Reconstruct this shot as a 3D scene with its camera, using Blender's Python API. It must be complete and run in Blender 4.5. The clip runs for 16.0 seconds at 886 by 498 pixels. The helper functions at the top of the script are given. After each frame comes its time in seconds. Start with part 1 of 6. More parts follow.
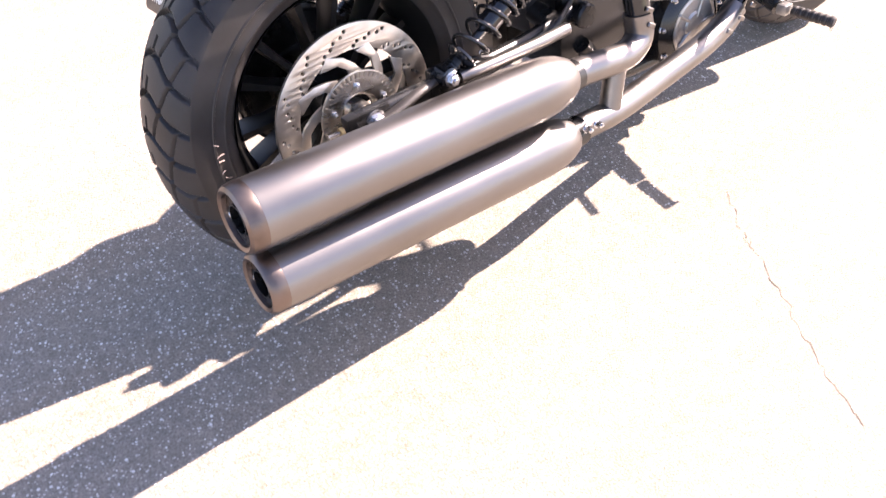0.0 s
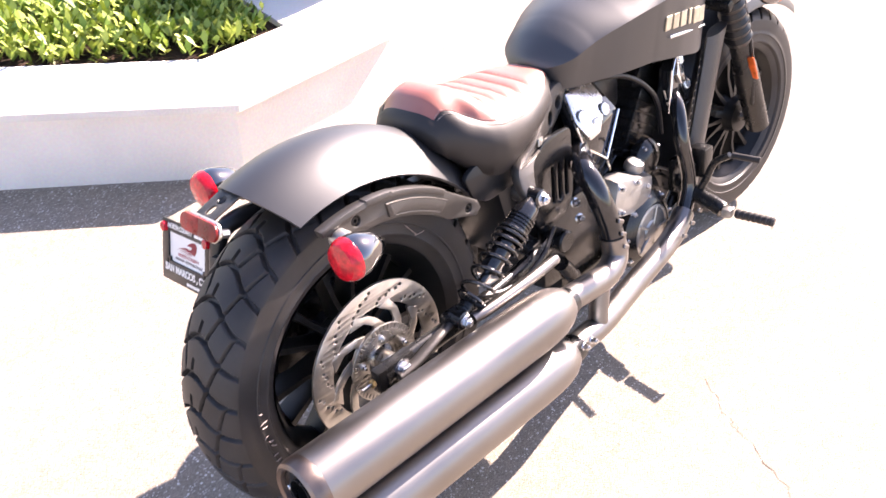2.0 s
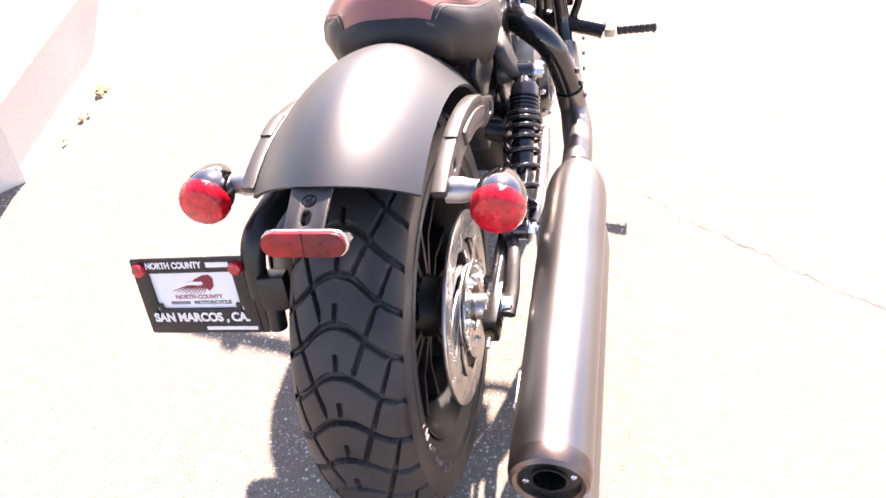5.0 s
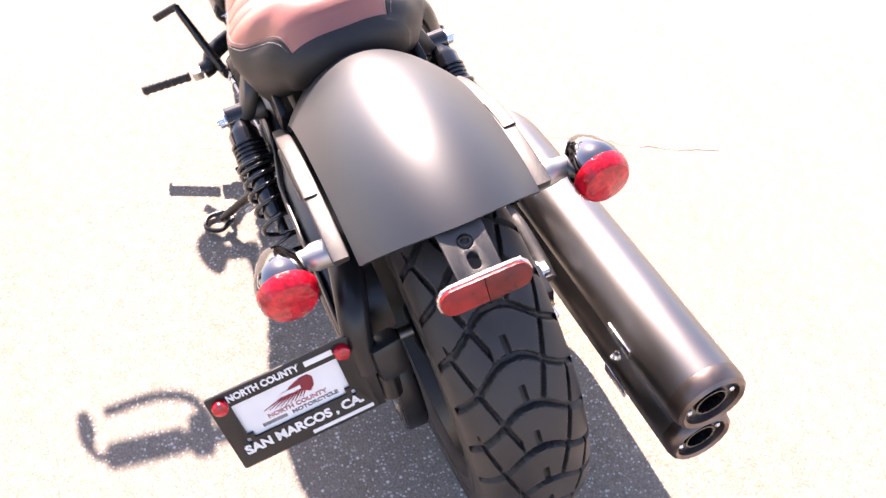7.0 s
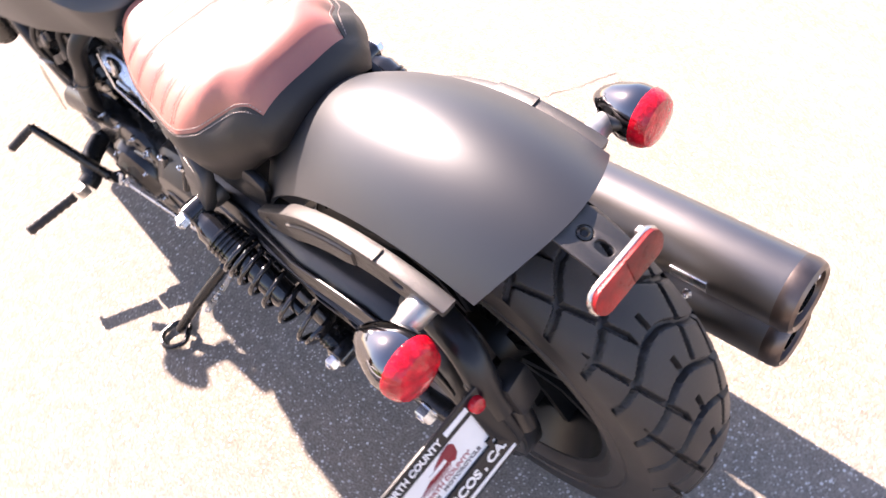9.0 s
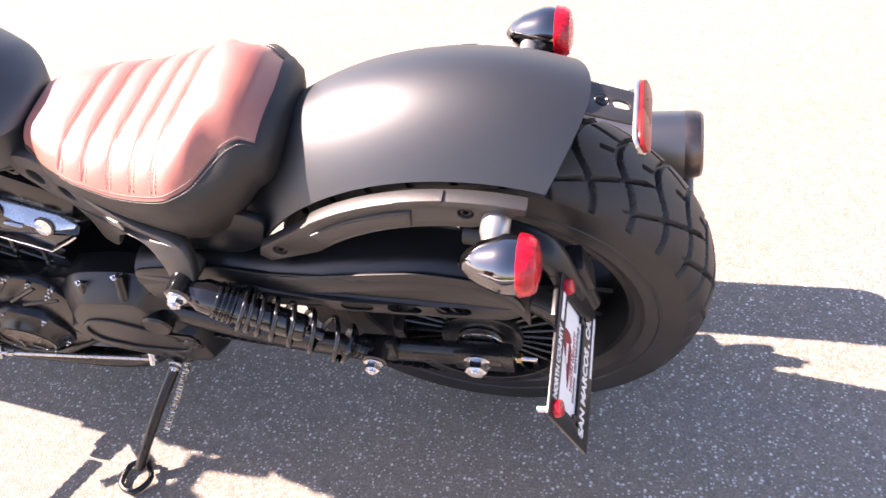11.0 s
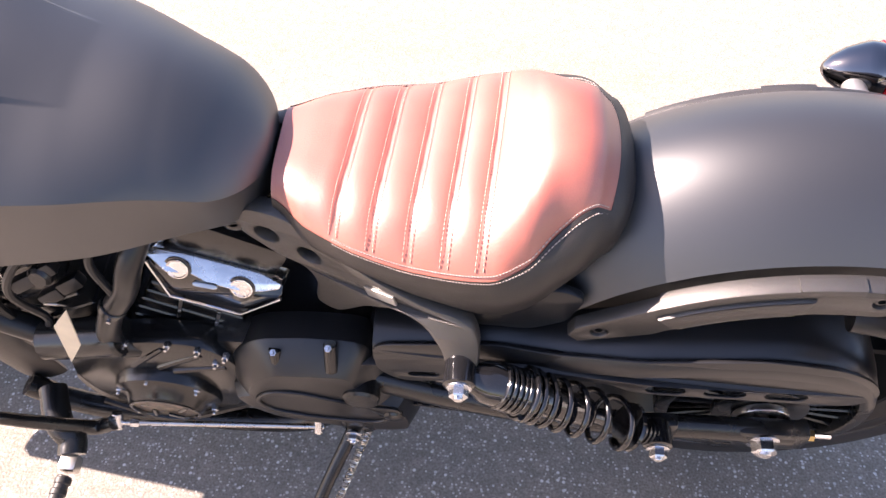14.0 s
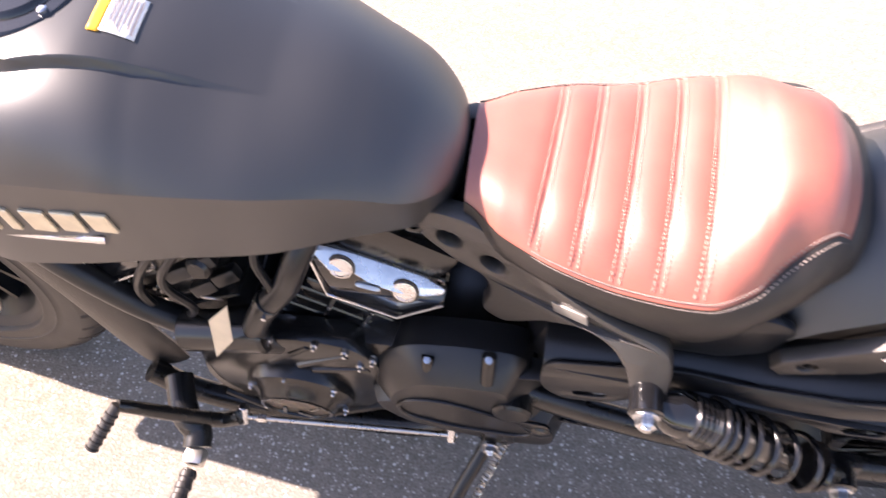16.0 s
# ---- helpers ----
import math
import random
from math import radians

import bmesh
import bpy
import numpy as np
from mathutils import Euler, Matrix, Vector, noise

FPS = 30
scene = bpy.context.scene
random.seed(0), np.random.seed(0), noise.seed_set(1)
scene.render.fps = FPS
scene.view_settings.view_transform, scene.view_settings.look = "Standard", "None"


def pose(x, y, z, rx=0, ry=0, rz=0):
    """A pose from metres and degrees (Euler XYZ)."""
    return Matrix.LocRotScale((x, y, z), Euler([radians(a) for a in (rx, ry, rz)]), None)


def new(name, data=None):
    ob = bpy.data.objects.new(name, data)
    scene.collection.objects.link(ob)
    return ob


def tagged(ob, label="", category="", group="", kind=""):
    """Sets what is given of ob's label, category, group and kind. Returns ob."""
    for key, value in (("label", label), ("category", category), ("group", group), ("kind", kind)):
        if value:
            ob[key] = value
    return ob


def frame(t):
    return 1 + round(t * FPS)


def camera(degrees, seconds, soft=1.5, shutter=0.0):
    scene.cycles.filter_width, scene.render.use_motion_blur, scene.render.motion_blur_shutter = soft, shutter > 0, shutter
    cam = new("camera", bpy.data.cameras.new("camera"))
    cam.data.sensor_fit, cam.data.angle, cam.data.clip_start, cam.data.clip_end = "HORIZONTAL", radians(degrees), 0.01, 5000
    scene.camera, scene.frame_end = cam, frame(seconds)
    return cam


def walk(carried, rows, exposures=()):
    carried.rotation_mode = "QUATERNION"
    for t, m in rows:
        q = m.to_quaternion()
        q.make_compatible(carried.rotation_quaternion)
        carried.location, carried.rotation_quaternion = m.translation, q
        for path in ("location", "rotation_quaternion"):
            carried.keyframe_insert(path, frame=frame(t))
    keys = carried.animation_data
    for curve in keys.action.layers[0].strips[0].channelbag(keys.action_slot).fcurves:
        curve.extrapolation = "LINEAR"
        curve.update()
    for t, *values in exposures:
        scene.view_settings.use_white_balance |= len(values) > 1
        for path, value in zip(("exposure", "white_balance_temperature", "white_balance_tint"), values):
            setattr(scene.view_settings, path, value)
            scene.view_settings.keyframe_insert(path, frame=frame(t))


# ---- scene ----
SOFT = 1.35
SKY_STRENGTH, SUN_STRENGTH = 0.072, 4.0
EXPOSURES = [(0.0, 2.70, 7150, 29), (5.2, 2.70, 7150, 29), (7.3, 2.60, 7150, 29), (8.7, 2.58, 7150, 29), (10.8, 2.56, 7150, 29), (16.0, 2.56, 7150, 29)]
GROUND_A, GROUND_B, CHIP = (0.220, 0.198, 0.172), (0.238, 0.204, 0.164), (0.62, 0.60, 0.57)
POT = (1.27, 1.66)
BAR_Y, BAR_Z = 0.40, 0.845
# ---- the camera and its walk ----
cam = camera(56.34, 16.0, SOFT, 0.4)
ROWS = [
    (0.0, -0.5805, -0.9641, 1.1857, 42.43, -1.69, -38.39),
    (0.5, -0.5839, -0.9422, 1.2171, 44.43, -1.35, -39.40),
    (1.0, -0.6027, -0.9196, 1.2650, 47.94, -1.88, -40.21),
    (1.5, -0.6554, -0.8671, 1.3141, 50.05, -1.45, -43.12),
    (2.0, -0.6947, -0.8191, 1.3684, 52.75, -1.18, -46.69),
    (2.5, -0.6642, -0.7096, 1.3647, 53.77, -2.34, -49.62),
    (3.0, -0.6358, -0.5393, 1.3324, 48.20, 0.98, -55.18),
    (3.5, -0.6581, -0.3697, 1.3011, 45.68, 1.08, -65.06),
    (4.0, -0.7671, -0.2378, 1.3273, 44.72, 1.74, -76.19),
    (4.5, -0.8025, -0.1809, 1.3093, 44.66, 0.04, -79.25),
    (5.0, -0.8166, -0.1341, 1.2952, 44.45, -0.66, -80.04),
    (5.2, -0.8206, -0.1103, 1.2785, 43.67, -0.20, -80.76),
    (7.3, -0.6430, 0.4552, 1.2759, 42.68, -2.77, -117.47),
    (7.5, -0.6432, 0.4721, 1.2763, 43.13, -2.39, -118.97),
    (8.0, -0.6326, 0.5104, 1.2810, 43.93, -1.83, -120.43),
    (8.5, -0.5695, 0.5338, 1.2447, 42.86, 0.10, -125.51),
    (8.7, -0.5142, 0.5392, 1.2314, 42.31, 1.74, -129.92),
    (10.8, -0.2152, 0.8965, 1.1876, 45.37, 8.06, -169.48),
    (11.0, -0.1950, 0.9050, 1.1840, 46.56, 6.95, -168.94),
    (11.5, -0.1365, 0.9031, 1.1977, 45.94, 7.67, -169.10),
    (12.0, -0.0397, 0.8246, 1.1912, 45.14, 8.11, -165.86),
    (12.5, 0.0814, 0.7434, 1.1809, 43.14, 7.41, -167.15),
    (13.0, 0.2042, 0.7105, 1.1971, 43.55, 5.11, -171.04),
    (13.5, 0.2952, 0.7290, 1.1973, 43.80, 2.00, -174.43),
    (14.0, 0.3432, 0.7584, 1.1835, 43.22, 0.42, -175.28),
    (14.5, 0.3707, 0.7772, 1.1945, 44.03, -0.21, -175.15),
    (15.0, 0.4019, 0.7830, 1.1829, 43.54, -0.15, -174.56),
    (15.5, 0.4419, 0.7861, 1.1755, 43.19, -1.34, -173.48),
    (16.0, 0.5047, 0.7094, 1.1562, 41.84, -0.14, -171.21),
]

walk(cam, [(t, pose(x, y, z, rx, ry, rz)) for t, x, y, z, rx, ry, rz in ROWS], EXPOSURES)

# ---- sky and sun ----
SUN_ELEV, SUN_SIDE = radians(39.0), radians(-1.6)
world = bpy.data.worlds.new("sky")
scene.world = world
world.use_nodes = True
wn, wl = world.node_tree.nodes, world.node_tree.links
sky = wn.new("ShaderNodeTexSky")
sky.sky_type, sky.sun_disc = "NISHITA", False
sky.sun_elevation, sky.sun_rotation = SUN_ELEV, radians(90) - SUN_SIDE
sky.dust_density, sky.ozone_density = 0.8, 1.4
wl.new(sky.outputs[0], wn["Background"].inputs[0])
wn["Background"].inputs[1].default_value = SKY_STRENGTH
sun_data = bpy.data.lights.new("sun", "SUN")
sun_data.energy, sun_data.angle, sun_data.color = SUN_STRENGTH, radians(0.6), (1.0, 0.945, 0.865)
sun = new("sun", sun_data)
to_sun = Vector((math.cos(SUN_ELEV) * math.cos(SUN_SIDE), math.cos(SUN_ELEV) * math.sin(SUN_SIDE), math.sin(SUN_ELEV)))
sun.matrix_world = Matrix.Translation(to_sun * 20) @ (-to_sun).to_track_quat("-Z", "Y").to_matrix().to_4x4()


# ---- materials ----
def material(name, color, rough=0.5, metal=0.0, spec=0.5, vary=0.15, grain=0.0, scale=60.0, bump=0.0, coat=0.0, patch=8.0, rough_vary=0.1, coat_rough=0.06):
    """A surface with patches and grain in its colour and roughness, and a fine relief."""
    m = bpy.data.materials.new(name)
    m.use_nodes = True
    n, l = m.node_tree.nodes, m.node_tree.links
    b = n["Principled BSDF"]
    b.inputs["Metallic"].default_value, b.inputs["Specular IOR Level"].default_value = metal, spec
    b.inputs["Coat Weight"].default_value, b.inputs["Coat Roughness"].default_value = coat, coat_rough
    co = n.new("ShaderNodeTexCoord")
    big, fine = n.new("ShaderNodeTexNoise"), n.new("ShaderNodeTexNoise")
    big.inputs["Scale"].default_value, big.inputs["Detail"].default_value = patch, 4
    fine.inputs["Scale"].default_value, fine.inputs["Detail"].default_value = scale, 3
    l.new(co.outputs["Object"], big.inputs["Vector"]), l.new(co.outputs["Object"], fine.inputs["Vector"])
    mix = n.new("ShaderNodeMix")
    mix.data_type = "RGBA"
    lo, hi = [c * (1 - vary) for c in color], [min(1, c * (1 + vary)) for c in color]
    mix.inputs[6].default_value, mix.inputs[7].default_value = (*lo, 1), (*hi, 1)
    ramp = n.new("ShaderNodeMapRange")
    ramp.inputs[1].default_value, ramp.inputs[2].default_value = 0.35, 0.65
    l.new(big.outputs[0], ramp.inputs[0]), l.new(ramp.outputs[0], mix.inputs[0])
    last = mix.outputs[2]
    if grain:
        g = n.new("ShaderNodeMix")
        g.data_type, g.blend_type = "RGBA", "MULTIPLY"
        g.inputs[0].default_value = grain
        l.new(last, g.inputs[6]), l.new(fine.outputs[1], g.inputs[7])
        last = g.outputs[2]
    l.new(last, b.inputs["Base Color"])
    rr = n.new("ShaderNodeMapRange")
    rr.inputs[1].default_value, rr.inputs[2].default_value = 0.3, 0.7
    rr.inputs[3].default_value, rr.inputs[4].default_value = rough * (1 - rough_vary), min(1, rough * (1 + rough_vary))
    l.new(big.outputs[0], rr.inputs[0]), l.new(rr.outputs[0], b.inputs["Roughness"])
    if bump:
        bp = n.new("ShaderNodeBump")
        bp.inputs["Strength"].default_value, bp.inputs["Distance"].default_value = 1.0, bump
        l.new(fine.outputs[0], bp.inputs["Height"]), l.new(bp.outputs[0], b.inputs["Normal"])
    return m


PAINT = material("matt_dark_paint", (0.0135, 0.0140, 0.0160), 0.445, 0.0, 1.0, 0.1, scale=900, bump=0.00003, patch=3, rough_vary=0.05)
CAST = material("textured_grey_casting", (0.115, 0.108, 0.102), 0.46, 0.8, 0.5, 0.08, 0.3, 900, 0.0004)
BLACK = material("satin_black", (0.009, 0.009, 0.009), 0.27, 0, 0.5, 0.2, scale=500, bump=0.00006, patch=20)
GLOSS = material("gloss_black", (0.008, 0.008, 0.009), 0.12, 0, 0.5, 0.2, coat=0.6, patch=20)
PLASTIC = material("black_plastic", (0.011, 0.011, 0.012), 0.33, 0, 0.4, 0.2, scale=900, bump=0.0001, patch=20)
GUARD = material("satin_black_cover", (0.0085, 0.0085, 0.0095), 0.36, 0.0, 0.55, 0.15, scale=800, bump=0.00004, patch=12)
CASE = material("engine_black", (0.009, 0.0088, 0.0088), 0.23, 0.0, 0.6, 0.25, scale=700, bump=0.00004, patch=15)
GREYCASE = material("cast_grey_metal", (0.42, 0.41, 0.39), 0.38, 0.8, 0.5, 0.2, scale=600, bump=0.0001, patch=20)
RIM = material("satin_black_rim", (0.008, 0.008, 0.008), 0.34, 0, 0.3, 0.2, patch=20)
RUBBER = material("tyre_rubber", (0.034, 0.0305, 0.029), 0.5, 0, 0.4, 0.25, 0.3, 300, 0.00015, patch=14, rough_vary=0.15)
MUFFLER = material("satin_graphite_metal", (0.235, 0.220, 0.210), 0.38, 1.0, 0.5, 0.06, scale=700, bump=0.00004, patch=5)
PIPE = material("satin_dark_pipe", (0.24, 0.225, 0.215), 0.36, 1.0, 0.5, 0.08, scale=700, bump=0.00004, patch=8)
TIP = material("bronzed_end_ring", (0.17, 0.135, 0.12), 0.36, 1.0, 0.5, 0.15, patch=25)
STEEL = material("brushed_steel", (0.55, 0.53, 0.50), 0.28, 1.0, 0.5, 0.1, scale=400, bump=0.0001, patch=30)
DISC = material("disc_steel", (0.60, 0.57, 0.53), 0.36, 1.0, 0.5, 0.15, scale=500, bump=0.00008, patch=30)
DARKCHROME = material("black_chrome", (0.2, 0.195, 0.2), 0.09, 1.0, 0.5, 0.05, patch=20)
CHROME = material("chrome", (0.72, 0.72, 0.74), 0.11, 1.0, 0.5, 0.03, patch=20)
ALLOY = material("machined_alloy", (0.74, 0.73, 0.72), 0.27, 1.0, 0.5, 0.08, scale=300, bump=0.0002, patch=50)
ZINC = material("zinc_bolt", (0.62, 0.63, 0.65), 0.25, 1.0, 0.5, 0.1, patch=80)
BRASS = material("brass", (0.55, 0.4, 0.18), 0.3, 1.0, 0.5, 0.1, patch=60)
LEATHER = material("tan_red_leather", (0.34, 0.094, 0.062), 0.5, 0, 0.8, 0.10, 0.2, 520, 0.0002, patch=14, coat=0.6, coat_rough=0.43)
HIDE = material("black_leather", (0.020, 0.016, 0.014), 0.52, 0, 0.5, 0.2, 0.2, 520, 0.00025, patch=14)
THREAD = material("pale_thread", (0.36, 0.29, 0.26), 0.7, 0, 0.3, 0.2, patch=200)
DARKTHREAD = material("red_thread", (0.55, 0.34, 0.28), 0.7, 0, 0.3, 0.2, patch=200)
RED = material("red_lens", (0.62, 0.006, 0.018), 0.16, 0, 0.4, 0.35, 0.35, 210, 0.0016, coat=0.5, patch=90)
REFLECTOR = material("red_reflector", (0.42, 0.014, 0.014), 0.30, 0, 0.3, 0.35, 0.5, 700, 0.0004, coat=0.1, patch=60)
DEEPREFLECTOR = material("deep_red_reflector", (0.24, 0.012, 0.010), 0.30, 0, 0.3, 0.35, 0.5, 700, 0.0004, coat=0.1, patch=60)
AMBER = material("amber_reflector", (0.7, 0.12, 0.02), 0.3, 0, 0.5, 0.2, coat=0.5, patch=60)
WHITE = material("white_card", (0.78, 0.77, 0.75), 0.45, 0, 0.5, 0.04, patch=20)
INK = material("dark_red_print", (0.25, 0.02, 0.03), 0.5, 0, 0.4, 0.15, patch=60)
PALEINK = material("faded_red_print", (0.45, 0.20, 0.20), 0.5, 0, 0.4, 0.15, patch=60)
GREYINK = material("grey_print", (0.2, 0.18, 0.18), 0.5, 0, 0.4, 0.15, patch=60)
TAGPAPER = material("manila_tag", (0.6, 0.5, 0.36), 0.6, 0, 0.4, 0.08, patch=40)
YELLOW = material("yellow_print", (0.8, 0.4, 0.03), 0.5, 0, 0.4, 0.1, patch=60)
BADGE = material("pale_gold_badge", (0.62, 0.55, 0.42), 0.35, 0.6, 0.5, 0.1, patch=60)
LAMPGLASS = material("headlamp_glass", (0.5, 0.5, 0.52), 0.08, 0.8, 0.5, 0.1, patch=20)
WORN = material("worn_bronze_grey", (0.16, 0.13, 0.10), 0.45, 0.7, 0.5, 0.5, 0.6, 180, 0.0008, patch=90)
CRACK = material("crack_dirt", (0.15, 0.125, 0.10), 0.95, 0, 0.2, 0.3, patch=30)
STUCCO = material("white_stucco", (0.86, 0.82, 0.77), 0.85, 0, 0.3, 0.07, 0.2, 120, 0.0015, patch=2.5)
COPING = material("white_coping", (0.82, 0.79, 0.74), 0.8, 0, 0.3, 0.1, 0.2, 140, 0.0015, patch=3)
SOIL = material("planter_soil", (0.05, 0.03, 0.018), 0.95, 0, 0.2, 0.4, 0.6, 60, 0.01, patch=9)
DRYLEAF = material("dry_leaf", (0.42, 0.27, 0.10), 0.7, 0, 0.3, 0.3, patch=60)
TERRACOTTA = material("brown_glazed_pot", (0.12, 0.035, 0.02), 0.4, 0, 0.5, 0.2, patch=6)


def leaf_material():
    m = material("leaf_green", (0.12, 0.2, 0.03), 0.45, 0, 0.4, 0.35, patch=30)
    n, l = m.node_tree.nodes, m.node_tree.links
    b, geo, hue = n["Principled BSDF"], n.new("ShaderNodeNewGeometry"), n.new("ShaderNodeValToRGB")
    hue.color_ramp.elements[0].color, hue.color_ramp.elements[1].color = (0.09, 0.18, 0.02, 1), (0.42, 0.48, 0.09, 1)
    l.new(geo.outputs["Random Per Island"], hue.inputs[0])
    l.new(hue.outputs[0], b.inputs["Base Color"])
    b.inputs["Subsurface Weight"].default_value = 0.0
    return m


LEAF = leaf_material()


def ground_material():
    """Weathered paving: a dull binder, pale chips in it, large tan stains and fine dirt."""
    m = bpy.data.materials.new("weathered_paving")
    m.use_nodes = True
    n, l = m.node_tree.nodes, m.node_tree.links
    b = n["Principled BSDF"]
    co = n.new("ShaderNodeTexCoord")

    def tex(kind, scale, detail=4):
        x = n.new(kind)
        x.inputs["Scale"].default_value = scale
        if kind == "ShaderNodeTexNoise":
            x.inputs["Detail"].default_value = detail
        l.new(co.outputs["Object"], x.inputs["Vector"])
        return x

    def mixed(fac, a, c, how="MIX"):
        x = n.new("ShaderNodeMix")
        x.data_type, x.blend_type = "RGBA", how
        for k, v in ((0, fac), (6, a), (7, c)):
            if isinstance(v, (tuple, float)):
                x.inputs[k].default_value = v
            else:
                l.new(v, x.inputs[k])
        return x.outputs[2]

    def span(src, a, c, lo=0.0, hi=1.0):
        x = n.new("ShaderNodeMapRange")
        for k, v in ((1, a), (2, c), (3, lo), (4, hi)):
            x.inputs[k].default_value = v
        l.new(src, x.inputs[0])
        return x.outputs[0]

    stain = span(tex("ShaderNodeTexNoise", 1.1, 5).outputs[0], 0.42, 0.62)
    base = mixed(stain, (*GROUND_A, 1), (*GROUND_B, 1))
    turn = n.new("ShaderNodeMapping")
    turn.inputs["Rotation"].default_value, turn.inputs["Scale"].default_value = (0, 0, radians(62)), (0.5, 4.5, 1)
    l.new(co.outputs["Object"], turn.inputs["Vector"])
    streak = n.new("ShaderNodeTexNoise")
    streak.inputs["Scale"].default_value, streak.inputs["Detail"].default_value = 0.9, 4
    l.new(turn.outputs[0], streak.inputs["Vector"])
    base = mixed(span(streak.outputs[0], 0.52, 0.68, 0.0, 0.6), base, (0.235, 0.193, 0.148, 1))
    fine = tex("ShaderNodeTexNoise", 260, 6)
    base = mixed(0.7, base, span(fine.outputs[0], 0.3, 0.7, 0.6, 1.35), "MULTIPLY")
    mid = tex("ShaderNodeTexNoise", 38, 5)
    base = mixed(0.45, base, span(mid.outputs[0], 0.3, 0.7, 0.75, 1.2), "MULTIPLY")
    chips = tex("ShaderNodeTexVoronoi", 120)
    chosen = n.new("ShaderNodeSeparateColor")
    l.new(chips.outputs["Color"], chosen.inputs[0])
    dot = n.new("ShaderNodeMath")
    dot.operation = "MULTIPLY"
    l.new(span(chips.outputs["Distance"], 0.42, 0.2), dot.inputs[0])
    l.new(span(chosen.outputs[0], 0.80, 0.92), dot.inputs[1])
    base = mixed(dot.outputs[0], base, (*CHIP, 1))
    specks = tex("ShaderNodeTexVoronoi", 210)
    specks.distance = "CHEBYCHEV"
    picked = n.new("ShaderNodeSeparateColor")
    l.new(specks.outputs["Color"], picked.inputs[0])
    grain = n.new("ShaderNodeMath")
    grain.operation = "MULTIPLY"
    l.new(span(specks.outputs["Distance"], 0.40, 0.26), grain.inputs[0])
    l.new(span(picked.outputs[1], 0.72, 0.95), grain.inputs[1])
    base = mixed(grain.outputs[0], base, (0.52, 0.49, 0.45, 1))
    l.new(base, b.inputs["Base Color"])
    b.inputs["Roughness"].default_value, b.inputs["Specular IOR Level"].default_value = 0.9, 0.25
    bp = n.new("ShaderNodeBump")
    bp.inputs["Strength"].default_value, bp.inputs["Distance"].default_value = 0.7, 0.0025
    l.new(fine.outputs[0], bp.inputs["Height"]), l.new(bp.outputs[0], b.inputs["Normal"])
    return m


PAVING = ground_material()


# ---- builders of shapes ----
def part(name, bm, mat, parent=None, label="", sharp=35, smooth=True):
    """Links a bmesh as one mesh object, under a thing or a part if one is given."""
    me = bpy.data.meshes.new(name)
    bmesh.ops.recalc_face_normals(bm, faces=bm.faces)
    bm.to_mesh(me)
    bm.free()
    me.materials.append(mat)
    if smooth:
        me.shade_smooth()
        me.set_sharp_from_angle(angle=radians(sharp))
    ob = new(name, me)
    ob.parent = parent
    return tagged(ob, label)


def grid_part(name, verts, faces, mat, parent=None, label="", sharp=50):
    me = bpy.data.meshes.new(name)
    me.from_pydata(verts, [], faces)
    me.materials.append(mat)
    me.shade_smooth()
    me.set_sharp_from_angle(angle=radians(sharp))
    ob = new(name, me)
    ob.parent = parent
    return tagged(ob, label)


def rings(bm, rows, cap=True, close=True):
    """Skins rows of points, each row a ring."""
    made = [[bm.verts.new(p) for p in row] for row in rows]
    k = len(made[0])
    for a, c in zip(made, made[1:]):
        for i in range(k if close else k - 1):
            j = (i + 1) % k
            bm.faces.new((a[i], a[j], c[j], c[i]))
    if cap and close:
        bm.faces.new(made[0][::-1]), bm.faces.new(made[-1])
    return bm


def frame_of(d):
    d = Vector(d).normalized()
    a = d.cross(Vector((0, 0, 1)) if abs(d.z) < 0.9 else Vector((1, 0, 0))).normalized()
    return a, d.cross(a), d


def turned(p0, d, profile, n=24, bm=None, squash=1.0, cap=True):
    """A lathe: profile rows (radius, height along d) from p0."""
    bm = bm or bmesh.new()
    a, b, d = frame_of(d)
    p0 = Vector(p0)
    rows = []
    for r, h in profile:
        rows.append([p0 + d * h + (a * math.cos(t) + b * math.sin(t) * squash) * max(r, 1e-4) for t in (2 * math.pi * i / n for i in range(n))])
    return rings(bm, rows, cap)


def rod(p0, p1, r, n=16, bm=None, edge=0.15):
    p0, p1 = Vector(p0), Vector(p1)
    h = (p1 - p0).length
    e = min(r * edge, h * 0.3)
    return turned(p0, p1 - p0, [(r - e, 0), (r, e), (r, h - e), (r - e, h)], n, bm)


def smooth_line(pts, steps=8):
    """Catmull-Rom through the points."""
    p = [Vector(q) for q in pts]
    p = [2 * p[0] - p[1]] + p + [2 * p[-1] - p[-2]]
    out = []
    for i in range(1, len(p) - 2):
        for k in range(steps):
            t = k / steps
            out.append(0.5 * (2 * p[i] + (p[i + 1] - p[i - 1]) * t + (2 * p[i - 1] - 5 * p[i] + 4 * p[i + 1] - p[i + 2]) * t * t + (3 * p[i] - p[i - 1] - 3 * p[i + 1] + p[i + 2]) * t ** 3))
    return out + [p[-2]]


